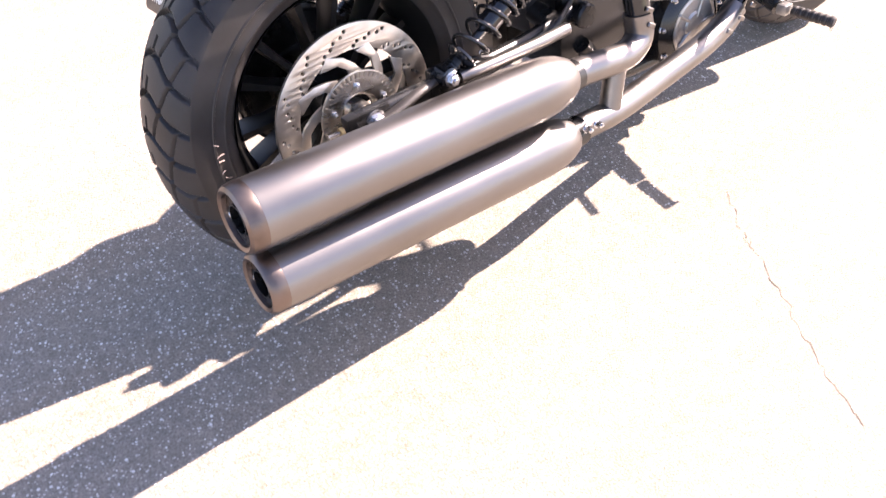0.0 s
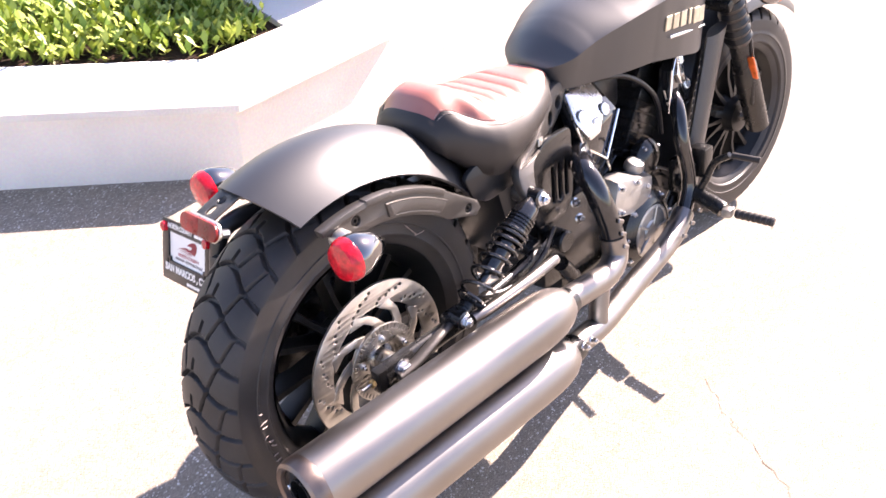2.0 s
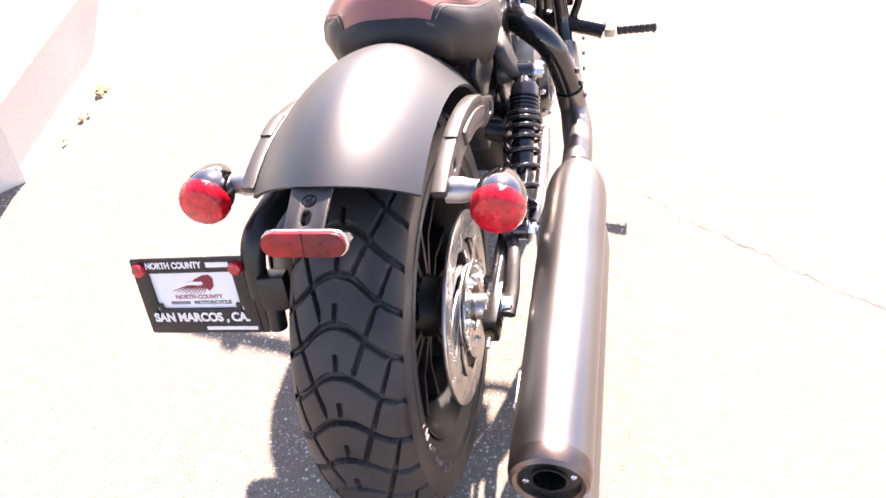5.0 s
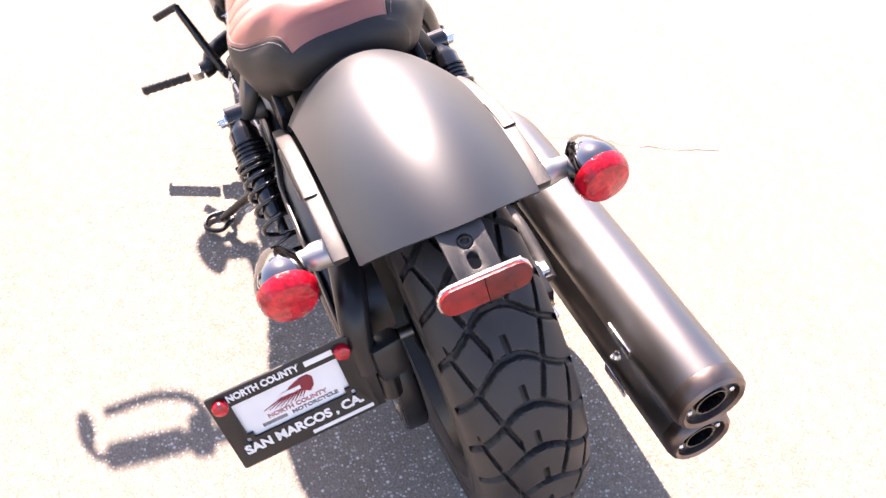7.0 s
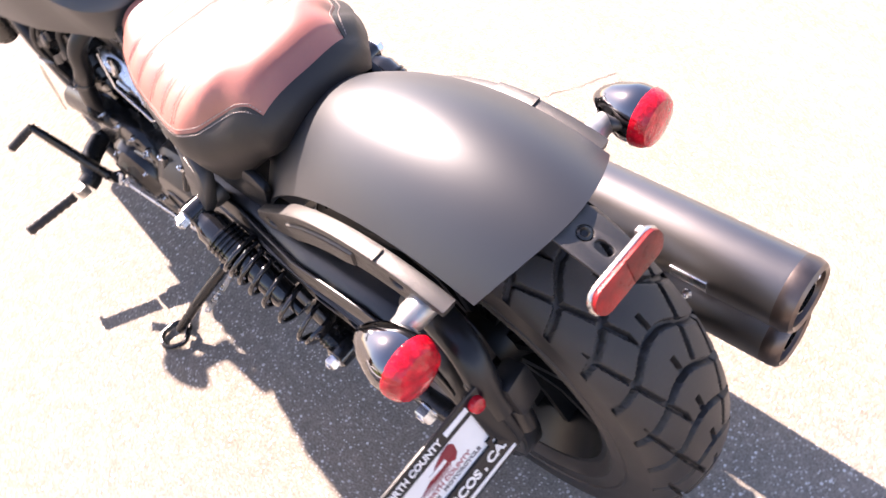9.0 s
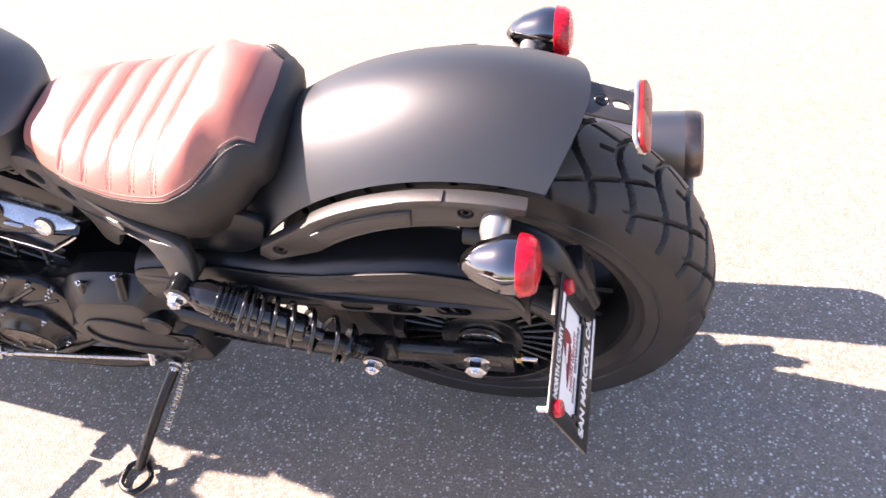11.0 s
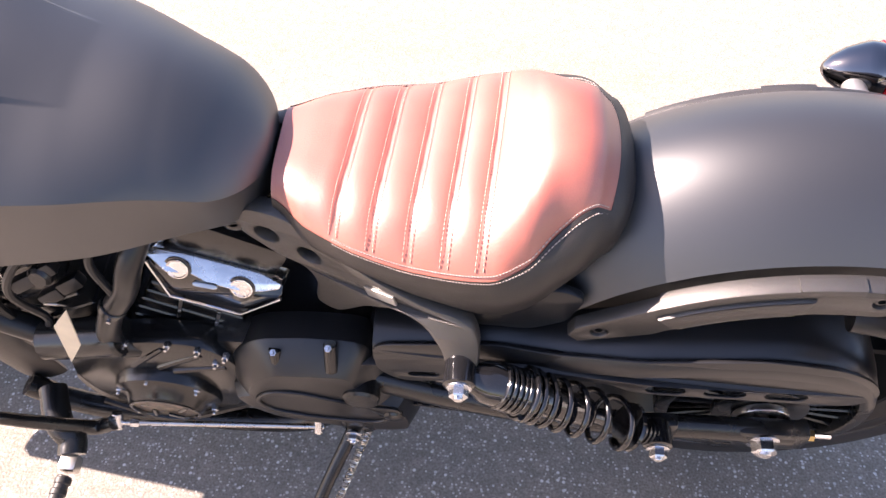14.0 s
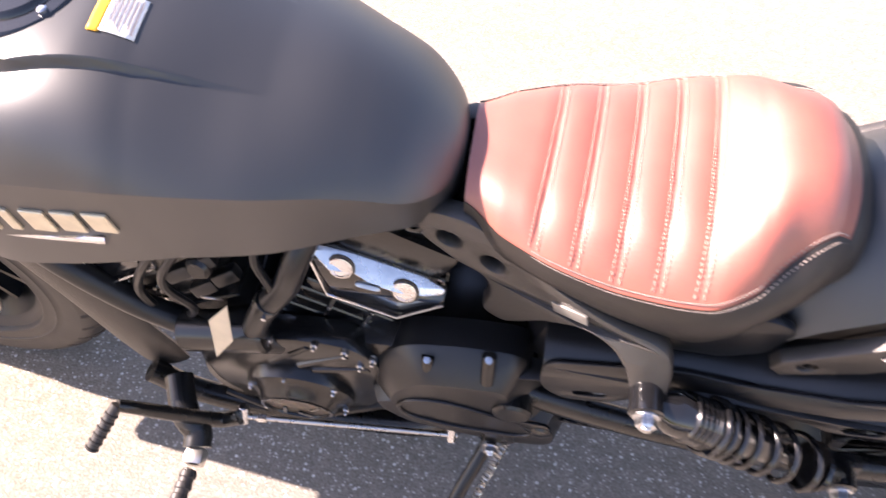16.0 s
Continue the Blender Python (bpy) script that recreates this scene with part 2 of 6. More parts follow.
def tube(pts, r, n=14, steps=8, bm=None, flat=1.0, up=None):
    """A bent pipe; r may be a number or a function of 0..1 along it."""
    bm = bm or bmesh.new()
    line = smooth_line(pts, steps) if steps > 1 else [Vector(q) for q in pts]
    side, rows = None, []
    for i, p in enumerate(line):
        d = (line[min(i + 1, len(line) - 1)] - line[max(i - 1, 0)]).normalized()
        if up is not None:
            side = d.cross(Vector(up)).normalized()
        elif side is None:
            side = frame_of(d)[0]
        side = (side - d * side.dot(d)).normalized()
        other = d.cross(side)
        rr = r(i / (len(line) - 1)) if callable(r) else r
        rows.append([p + (side * math.cos(t) + other * math.sin(t) * flat) * rr for t in (2 * math.pi * k / n for k in range(n))])
    return rings(bm, rows)


def block(size, bevel=0.003, m=None, bm=None, segments=2):
    bm2 = bmesh.new()
    bmesh.ops.create_cube(bm2, size=1)
    bmesh.ops.scale(bm2, vec=size, verts=bm2.verts)
    if bevel:
        bmesh.ops.bevel(bm2, geom=bm2.edges[:], offset=bevel, segments=segments, affect="EDGES", profile=0.6)
    if m is not None:
        bmesh.ops.transform(bm2, matrix=m, verts=bm2.verts)
    return joined(bm, bm2)


def joined(bm, other):
    if bm is None:
        return other
    me = bpy.data.meshes.new("tmp")
    other.to_mesh(me)
    other.free()
    bm.from_mesh(me)
    bpy.data.meshes.remove(me)
    return bm


def sheet(outline, holes, depth, bevel=0.001, put=None, bm=None):
    """A flat plate with holes, cut from outlines in u, v, depth thick about w = 0; put(u, v, w) lays each point into place."""
    cu = bpy.data.curves.new("tmp", "CURVE")
    cu.dimensions, cu.fill_mode, cu.extrude = "2D", "BOTH", max(depth / 2 - bevel, 1e-4)
    cu.bevel_depth, cu.bevel_resolution, cu.offset = bevel, 1, -bevel
    for loop in (outline, *holes):
        s = cu.splines.new("POLY")
        s.points.add(len(loop) - 1)
        for q, uv in zip(s.points, loop):
            q.co = (uv[0], uv[1], 0, 1)
        s.use_cyclic_u = True
    ob = bpy.data.objects.new("tmp", cu)
    me = bpy.data.meshes.new_from_object(ob)
    bpy.data.objects.remove(ob)
    bpy.data.curves.remove(cu)
    out = bmesh.new()
    out.from_mesh(me)
    bpy.data.meshes.remove(me)
    bmesh.ops.remove_doubles(out, verts=out.verts, dist=1e-6)
    if put:
        for v in out.verts:
            v.co = put(*v.co)
    return joined(bm, out)


def circle(cx, cy, r, n=20, start=0.0):
    return [(cx + r * math.cos(start + 2 * math.pi * i / n), cy + r * math.sin(start + 2 * math.pi * i / n)) for i in range(n)]


def slot(cx, cy, length, r, turn=0.0, n=6):
    """A slot's outline: two half circles a length apart."""
    out = []
    for s in (1, -1):
        for i in range(n + 1):
            a = -math.pi / 2 + math.pi * i / n + (0 if s > 0 else math.pi)
            out.append((s * length / 2 + r * math.cos(a), r * math.sin(a)))
    c, d = math.cos(turn), math.sin(turn)
    return [(cx + x * c - y * d, cy + x * d + y * c) for x, y in out]


def rounded(pts, r, n=4):
    """Rounds the corners of an outline."""
    out, k = [], len(pts)
    for i in range(k):
        p, a, b = Vector(pts[i]), Vector(pts[i - 1]), Vector(pts[(i + 1) % k])
        da, db = (a - p), (b - p)
        ra, rb = min(r, da.length * 0.45), min(r, db.length * 0.45)
        p0, p1 = p + da.normalized() * ra, p + db.normalized() * rb
        for j in range(n + 1):
            t = j / n
            out.append(tuple((1 - t) ** 2 * p0 + 2 * t * (1 - t) * p + t * t * p1))
    return out


def side_put(y, s=1):
    """Lays u, v, w at x, z and off the plane y, on the left (s = 1) or right (-1)."""
    return lambda u, v, w: Vector((u, s * (y + w), v))


def bolt(p, d, r=0.008, h=0.008, washer=True, bm=None):
    """A hexagon head on a washer."""
    a, b, d = frame_of(d)
    p = Vector(p)
    if washer:
        bm = turned(p, d, [(r * 1.3, 0), (r * 1.3, 0.0015), (r * 1.2, 0.002)], 16, bm)
    bm = turned(p + d * (0.002 if washer else 0), d, [(r, 0), (r, h * 0.85), (r * 0.85, h)], 6, bm)
    return turned(p, d, [(r * 0.5, h), (r * 0.5, h + 0.004), (r * 0.42, h + 0.005)], 10, bm)


def lerp_table(table, x):
    """Smooth columns at x from rows whose first column is x."""
    xs = [row[0] for row in table]
    i = max(0, min(len(xs) - 2, sum(1 for q in xs[1:-1] if (q <= x) == (xs[-1] > xs[0]))))
    t = min(1, max(0, (x - xs[i]) / (xs[i + 1] - xs[i])))
    a, b = table[max(i - 1, 0)], table[min(i + 2, len(table) - 1)]
    out = []
    for k in range(1, len(table[0])):
        p0, p1, p2, p3 = a[k], table[i][k], table[i + 1][k], b[k]
        out.append(0.5 * (2 * p1 + (p2 - p0) * t + (2 * p0 - 5 * p1 + 4 * p2 - p3) * t * t + (3 * p1 - p0 - 3 * p2 + p3) * t ** 3))
    return out


# ---- the setting ----
def ground():
    """One sheet, fine near the motorcycle, out to the horizon."""
    xs = [-1500, -200, -40, -10] + [-4 + 0.25 * i for i in range(37)] + [12, 40, 200, 1500]
    verts, faces = [], []
    for i, x in enumerate(xs):
        for j, y in enumerate(xs):
            near = max(0.0, 1 - (abs(x) + abs(y)) / 12)
            verts.append((x, y, -0.004 * near * abs(noise.noise((x * 0.9, y * 0.9, 0)))))
    k = len(xs)
    for i in range(k - 1):
        for j in range(k - 1):
            faces.append((i * k + j, (i + 1) * k + j, (i + 1) * k + j + 1, i * k + j + 1))
    ob = grid_part("ground", verts, faces, PAVING)
    return tagged(ob, "pale weathered paving with fine stone chips and tan stains", "ground", kind="structure")


ground()


def crack(points, width):
    bm = bmesh.new()
    line = []
    rnd = random.Random(5)
    for a, b in zip(points, points[1:]):
        for k in range(10):
            t = k / 10
            line.append(Vector((a[0] + (b[0] - a[0]) * t + rnd.uniform(-0.006, 0.006), a[1] + (b[1] - a[1]) * t + rnd.uniform(-0.006, 0.006), 0.0006)))
    rows = []
    for i, p in enumerate(line):
        d = (line[min(i + 1, len(line) - 1)] - line[max(i - 1, 0)]).normalized()
        n = Vector((-d.y, d.x, 0)) * width * rnd.uniform(0.15, 1.0)
        rows.append([p - n, p + n])
    rings(bm, rows, False, False)
    return bm


fissure = part("ground_crack", crack([(0.70, -0.37), (0.632, -0.455), (0.60, -0.53), (0.538, -0.644), (0.476, -0.76), (0.43, -0.87)], 0.0012), CRACK, None, smooth=False)
tagged(fissure, "thin dark crack across the paving", "crack", kind="structure")

WALL_H = 0.266
A, C = Vector((0.466, 1.042)), Vector((1.190, 1.125))
LEFT_DIR = Vector((-0.78, 0.625)).normalized()


def planter():
    """A low stuccoed planter wall that bends at two corners, with a projecting coping."""
    root = new("planter_wall")
    tagged(root, "low white stuccoed planter wall with a wide pale coping", "planter", kind="structure")
    back_dir = Vector((0.41, 0.91)).normalized()
    outer = [A + LEFT_DIR * 5.0, A, C, C + back_dir * 5.0]

    def offset(pts, d):
        out = []
        for i, p in enumerate(pts):
            ns = []
            for a, b in ((i - 1, i), (i, i + 1)):
                if 0 <= a and b < len(pts):
                    e = (pts[b] - pts[a]).normalized()
                    ns.append(Vector((-e.y, e.x)))
            n = sum(ns, Vector((0, 0))) / len(ns)
            n = n / max(0.3, n.length_squared)
            out.append(p + n * d)
        return out

    def slab(lo, hi, z0, z1, bevel=0.0):
        bm = bmesh.new()
        a, b = offset(outer, lo), offset(outer, hi)
        rows = []
        for p, q in zip(a, b):
            d = (q - p).normalized() * bevel
            rows.append([(p.x, p.y, z0), (p.x, p.y, z1 - bevel), (p.x + d.x, p.y + d.y, z1), (q.x - d.x, q.y - d.y, z1), (q.x, q.y, z1 - bevel), (q.x, q.y, z0)])
        return rings(bm, rows)

    wall = part("wall", slab(0.034, 0.24, -0.05, WALL_H - 0.030), STUCCO, root)
    part("coping", slab(0.0, 0.31, WALL_H - 0.030, WALL_H, 0.008), COPING, root)
    part("wide_coping", sheet([(1.30, 1.37), (0.90, 1.36), (0.98, 1.95), (1.20, 3.4), (1.45, 5.2), (2.6, 5.2)], [], 0.03, 0.004, lambda u, v, w: Vector((u, v, WALL_H - 0.013 + w))), COPING, root)
    inner = offset(outer, 0.30)
    bm = bmesh.new()
    far = [Vector((2.4, 6.0)), Vector((-3.0, 5.2))]
    bm.faces.new([bm.verts.new((p.x, p.y, WALL_H - 0.02)) for p in inner + far])
    soil = part("planter_soil", bm, SOIL, None, smooth=False)
    tagged(soil, "dark brown soil filling the planter", "soil", kind="structure")
    return inner


INNER = planter()


def shrub():
    """Low ground cover: thousands of small pointed leaves in tufts."""
    rnd = random.Random(11)
    verts, faces = [], []
    poly = [Vector((p.x, p.y)) for p in INNER]

    def inside(x, y):
        for a, b in zip(poly, poly[1:]):
            e = b - a
            if (x - a.x) * -e.y + (y - a.y) * e.x < (0.03 + 0.03 * noise.noise((x * 4, y * 4, 3))) * e.length:
                return False
        return True

    count = 0
    while count < 9000:
        x, y = (rnd.uniform(-1.6, 1.2), rnd.uniform(1.2, 3.4)) if count < 5000 else (rnd.uniform(-2.8, 1.5), rnd.uniform(2.2, 5.1))
        if not inside(x, y) or x > 0.86 + 0.14 * (y - 1.36) + 0.03 * noise.noise((x * 9, y * 9, 5)):
            continue
        count += 1
        h = 0.035 + 0.07 * abs(noise.noise((x * 3.1, y * 3.1, 1))) + rnd.uniform(0, 0.03)
        for _ in range(5):
            yaw, lean = rnd.uniform(0, 6.28), rnd.uniform(0.2, 1.15)
            length, wide = rnd.uniform(0.03, 0.065), rnd.uniform(0.007, 0.013)
            d = Vector((math.cos(yaw) * math.sin(lean), math.sin(yaw) * math.sin(lean), math.cos(lean)))
            s = Vector((-math.sin(yaw), math.cos(yaw), 0)) * wide
            p = Vector((x + rnd.uniform(-0.02, 0.02), y + rnd.uniform(-0.02, 0.02), WALL_H - 0.03 + h * rnd.uniform(0.1, 1)))
            mid, tip = p + d * length * 0.5 + Vector((0, 0, 0.004)), p + d * length
            k = len(verts)
            verts += [p, mid - s, tip, mid + s]
            faces.append((k, k + 1, k + 2, k + 3))
    ob = grid_part("ground_cover_plants", verts, faces, LEAF)
    tagged(ob, "bright green low ground cover filling the planter", "plants", kind="stuff")


shrub()


def litter():
    """Dry leaves along the planter's foot."""
    rnd = random.Random(3)
    for x, y, size in ((0.860, 1.072, 0.034), (0.835, 1.066, 0.022), (0.722, 1.060, 0.018), (0.745, 1.052, 0.012), (1.240, 1.143, 0.014), (0.628, 1.056, 0.012)):
        turn, half = rnd.uniform(0, 6.28), size * rnd.uniform(0.3, 0.45)
        rows = []
        for k in range(7):
            f = k / 6
            w = half * math.sin(math.pi * min(0.96, 0.06 + f * 0.9)) ** 0.8
            z = 0.004 + 0.006 * math.sin(f * 3.0) + rnd.uniform(0, 0.002)
            rows.append([(size * (f - 0.5), -w, z + 0.003), (size * (f - 0.5), 0, z), (size * (f - 0.5), w, z + 0.004)])
        leaf = part("dry_leaf", rings(bmesh.new(), rows, False, False), DRYLEAF)
        solid = leaf.modifiers.new("thickness", "SOLIDIFY")
        solid.thickness = 0.0006
        leaf.matrix_world = Matrix.Translation((x, y, -0.003)) @ Matrix.Rotation(turn, 4, "Z")
        tagged(leaf, "curled dry tan leaf on the paving by the planter", "leaf", group="dry leaves by the planter")


litter()


def pot(x, y):
    root = new("flower_pot")
    root.location = (x, y, WALL_H)
    body = turned((0, 0, 0), (0, 0, 1), [(0.10, 0), (0.12, 0.008), (0.185, 0.10), (0.23, 0.28), (0.235, 0.42), (0.25, 0.43), (0.25, 0.47), (0.215, 0.47), (0.205, 0.4)], 40)
    part("body", body, TERRACOTTA, root)
    part("soil", turned((0, 0, 0.39), (0, 0, 1), [(0.204, 0), (0.204, 0.01)], 32), SOIL, root)
    tagged(root, "dark brown glazed round pot standing on the planter's coping", "flower pot")


pot(*POT)


# ---- the motorcycle, built upright about the rear wheel's foot, then leant on its side stand ----
LEAN_DEG = 10.53
bike = new("motorcycle")
bike.matrix_world = pose(0, 0, 0, -LEAN_DEG, 0, 0)
tagged(bike, "matt black cruiser motorcycle with tan leather seat on its side stand", "motorcycle")
R_TYRE, AXLE = 0.315, Vector((0.003, -0.006, 0.318))


def tyre(name, centre, radius, half, parent, label, pitches=32, rim=0.207):
    """A tyre with its tread cut into it: bell-shaped cross grooves, slanting cuts and short middle slits."""
    lat = 104
    per = 26
    n = pitches * per
    side = []
    for k in range(lat + 1):
        v = -1 + 2 * k / lat
        a = v * radians(78)
        crown = 0.062
        y = half * math.sin(a) / math.sin(radians(78))
        drop = crown * (1 - math.cos(a)) * 0.78
        side.append((y, radius - drop, v))

    bell = [(0.0, 0.0), (0.1, -0.02), (0.2, -0.10), (0.3, -0.23), (0.4, -0.38), (0.5, -0.50), (0.6, -0.60), (0.7, -0.67), (0.85, -0.75), (1.0, -0.82)]

    def cut(u, v):
        """How deep a groove is, 0..1, at u pitches round and v across: bells, long slanting cuts every second pitch, a slit above each bell."""
        av = abs(v)
        f = (u + 0.1 - lerp_table(bell, av)[0]) % 1.0
        d = min(f, 1 - f)
        deep = max(0.0, min(1.0, (0.088 - d) / 0.036)) if av < 0.95 else 0
        if 0.19 < av < 0.70:
            at = (0.84 if v > 0 else 1.66) + (av - 0.355) / 0.22
            q = (u - at) % 2.0
            q = min(q, 2 - q) * 0.22
            deep = max(deep, 0.9 * max(0.0, min(1.0, (0.034 - q) / 0.013)))
        g = (u + 0.1) % 1.0
        if 0.05 < g < 0.42:
            deep = max(deep, max(0.0, min(1.0, (0.034 - av) / 0.012)))
        return deep

    verts, faces = [], []
    wall = [(half * 0.99, radius - 0.062), (half * 1.0, radius - 0.070), (half * 1.022, radius - 0.0715), (half * 1.022, radius - 0.0735), (half * 0.995, radius - 0.075), (half * 0.972, radius - 0.090), (half * 0.985, radius - 0.0915), (half * 0.98, radius - 0.0935), (half * 0.955, radius - 0.095), (half * 0.86, rim + 0.006), (half * 0.80, rim - 0.004), (half * 0.7, rim - 0.01)]
    left = [(-y, r, None) for y, r in reversed(wall)]
    right = [(y, r, None) for y, r in wall]
    full = left + side + right
    k = len(full)
    for i in range(n):
        a = 2 * math.pi * i / n
        ca, sa = math.cos(a), math.sin(a)
        for y, r, v in full:
            if v is not None:
                r -= 0.0090 * cut(i / per, v)
            verts.append((centre[0] + r * sa, centre[1] + y, centre[2] + r * ca))
    for i in range(n):
        j = (i + 1) % n
        for q in range(k - 1):
            faces.append((i * k + q, j * k + q, j * k + q + 1, i * k + q + 1))
    return grid_part(name, verts, faces, RUBBER, parent, label, 40)


def wheel(centre, half, name, parent, spokes=14, size=1.0):
    """A cast wheel: barrel rim, hub and paired thin spokes."""
    cx, cy, cz = centre
    prof = [(0.208, 0), (0.213, 0.004), (0.213, 0.012), (0.2, 0.018), (0.186, half * 0.7), (0.18, half), (0.186, half * 1.3), (0.2, 2 * half - 0.018), (0.213, 2 * half - 0.012), (0.213, 2 * half - 0.004), (0.208, 2 * half), (0.2, 2 * half), (0.192, 2 * half - 0.016), (0.174, half * 1.3), (0.17, half), (0.174, half * 0.7), (0.192, 0.016), (0.2, 0)]
    root = part(name, turned((cx, cy - half, cz), (0, 1, 0), [(q * size, h) for q, h in prof], 72, cap=False), RIM, parent, "satin black cast wheel rim")
    part("hub", turned((cx, cy - 0.06, cz), (0, 1, 0), [(0.03, 0), (0.045, 0.004), (0.048, 0.03), (0.06, 0.045), (0.06, 0.075), (0.048, 0.09), (0.045, 0.116), (0.03, 0.12)], 32), RIM, root)
    for i in range(spokes):
        a = 2 * math.pi * (i // 2) / (spokes / 2) + (0.13 if i % 2 else -0.13)
        b = 2 * math.pi * (i // 2) / (spokes / 2) + (0.2 if i % 2 else -0.2)
        p, q = Vector((math.sin(a) * 0.05, 0, math.cos(a) * 0.05)), Vector((math.sin(b) * 0.176 * size, 0, math.cos(b) * 0.176 * size))
        d = q - p
        along = d.normalized()
        across = along.cross(Vector((0, 1, 0)))
        rows = []
        for t, w, dep in ((0, 0.011, 0.03), (0.5, 0.007, 0.022), (1, 0.010, 0.026)):
            o = Vector(centre) + p + d * t
            rows.append([o + across * w * 0.6 + Vector((0, -dep, 0)), o + across * w, o + across * w * 0.6 + Vector((0, dep, 0)), o - across * w * 0.6 + Vector((0, dep, 0)), o - across * w, o - across * w * 0.6 + Vector((0, -dep, 0))])
        part("spoke", rings(bmesh.new(), rows), RIM, root)
    return root


tyre("rear_tyre", AXLE, R_TYRE, 0.075, bike, "chunky block-tread rear tyre of dark rubber")
rear_wheel = wheel(AXLE, 0.062, "rear_wheel", bike)

FRONT = Vector((1.362, 0, 0.293))


def fender():
    """The bobbed rear fender, a crowned shell with a rolled edge."""
    rows, inner = [], []
    lat = 40
    for i in range(65):
        f = i / 64
        a = radians(-18.5 + f * 71.2)
        out = []
        for k in range(lat + 1):
            v = -1 + 2 * k / lat
            ang = a - radians(3.4) * (1 - abs(v) ** 1.8) * max(0.0, 1 - f / 0.3)
            r = 0.397 - 0.063 * abs(v) ** 2.0
            out.append((ang, r, v * 0.1085))
        rows.append(out)
    bm = bmesh.new()

    def at(ang, r, y):
        return (AXLE.x + r * math.sin(ang), y, AXLE.z + r * math.cos(ang))

    loops = []
    for row in rows:
        top = [at(*q) for q in row]
        low = [at(ang, r - 0.004, y * 0.965) for ang, r, y in reversed(row)]
        loops.append(top + low)
    rings(bm, loops)
    bmesh.ops.bevel(bm, geom=[e for e in bm.edges if e.is_boundary], offset=0.001, segments=1, affect="EDGES")
    return part("rear_fender", bm, PAINT, bike, "matt black bobbed rear fender")


fender()


def arc_pts(r, a0, a1, n):
    return [(r * math.sin(radians(a0 + (a1 - a0) * i / n)), 0.318 + r * math.cos(radians(a0 + (a1 - a0) * i / n))) for i in range(n + 1)]


def strut(s):
    """The cast arch that carries the fender: a plate, a flat ledge along its top, a recessed panel and two bolts."""
    low = 0.0 if s > 0 else 0.012

    def on(y):
        return lambda u, v, w: Vector((u, s * (y + w), v - low))

    tip = [(0.250, 0.512), (0.262, 0.524), (0.256, 0.540)]
    outline = arc_pts(0.327, -15, 36, 22) + tip[::-1] + arc_pts(0.282, 39, -4, 18) + [(-0.05, 0.608), (-0.082, 0.628)]
    spots = ((-0.017, 0.624), (0.231, 0.535))
    root = part("fender_strut", sheet(outline, [circle(x, z, 0.009) for x, z in spots], 0.016, 0.002, on(0.123)), CAST, bike, "grey textured cast fender strut", 30)
    ledge = arc_pts(0.3295, -15, 33, 26) + arc_pts(0.317, 33, -15, 26)
    part("ledge", sheet(ledge, [], 0.020, 0.003, on(0.1230)), CAST, root)
    pad = arc_pts(0.332, 1.0, 11, 8) + arc_pts(0.319, 11, 1.0, 8)
    part("pad", sheet(pad, [], 0.018, 0.003, on(0.1250)), CAST, root)
    panel = arc_pts(0.3135, 8, 35, 16) + arc_pts(0.2885, 34, 9.5, 16)
    hollow = arc_pts(0.3085, 10, 33.4, 16) + arc_pts(0.2935, 32.2, 12, 16)
    part("panel_rim", sheet(panel, [hollow], 0.012, 0.004, on(0.130)), CAST, root)
    for x, z in spots:
        part("bolt", turned((x, s * 0.116, z - low), (0, s, 0), [(0.008, 0), (0.008, 0.010), (0.006, 0.012), (0.004, 0.012), (0.004, 0.008)], 12), BLACK, root)


for side in (1, -1):
    strut(side)


def turn_signal(p, s, lens=RED, aim=-1, length=0.066, r=0.0335, root_y=0.128):
    """A bullet-shaped lamp on a stalk."""
    p = Vector(p)
    root = part("turn_signal", turned(p - Vector((aim * 0.004, 0, 0)), (-aim, 0, 0), [(r * 0.97, 0), (r, 0.006), (r, 0.015), (r * 0.93, length * 0.35), (r * 0.74, length * 0.62), (r * 0.45, length * 0.85), (r * 0.2, length * 0.96), (0.001, length)], 32), DARKCHROME, bike, "black chrome bullet turn signal" + (" with a red lens" if lens is RED else " with an amber lens"))
    part("lens", turned(p - Vector((aim * 0.004, 0, 0)), (aim, 0, 0), [(r * 0.98, 0), (r * 1.03, 0.001), (r * 1.03, 0.004), (r * 0.97, 0.013), (r * 0.84, 0.019), (r * 0.45, 0.0225), (0.001, 0.0235)], 32), lens, root, "ribbed red lens")
    q = p + Vector((-aim * (0.036 if lens is RED else 0.025), -s * r * 0.8, -0.002))
    part("stalk", turned(Vector((q.x, s * (root_y - 0.003), q.z)), (0, s, 0), [(0.0165, 0), (0.0165, 0.022), (0.0135, 0.03), (0.0125, abs(q.y) - root_y + 0.012)], 20), GREYCASE if lens is RED else BLACK, root)


turn_signal((-0.086, 0.189, 0.616), 1)
turn_signal((-0.090, -0.194, 0.602), -1)


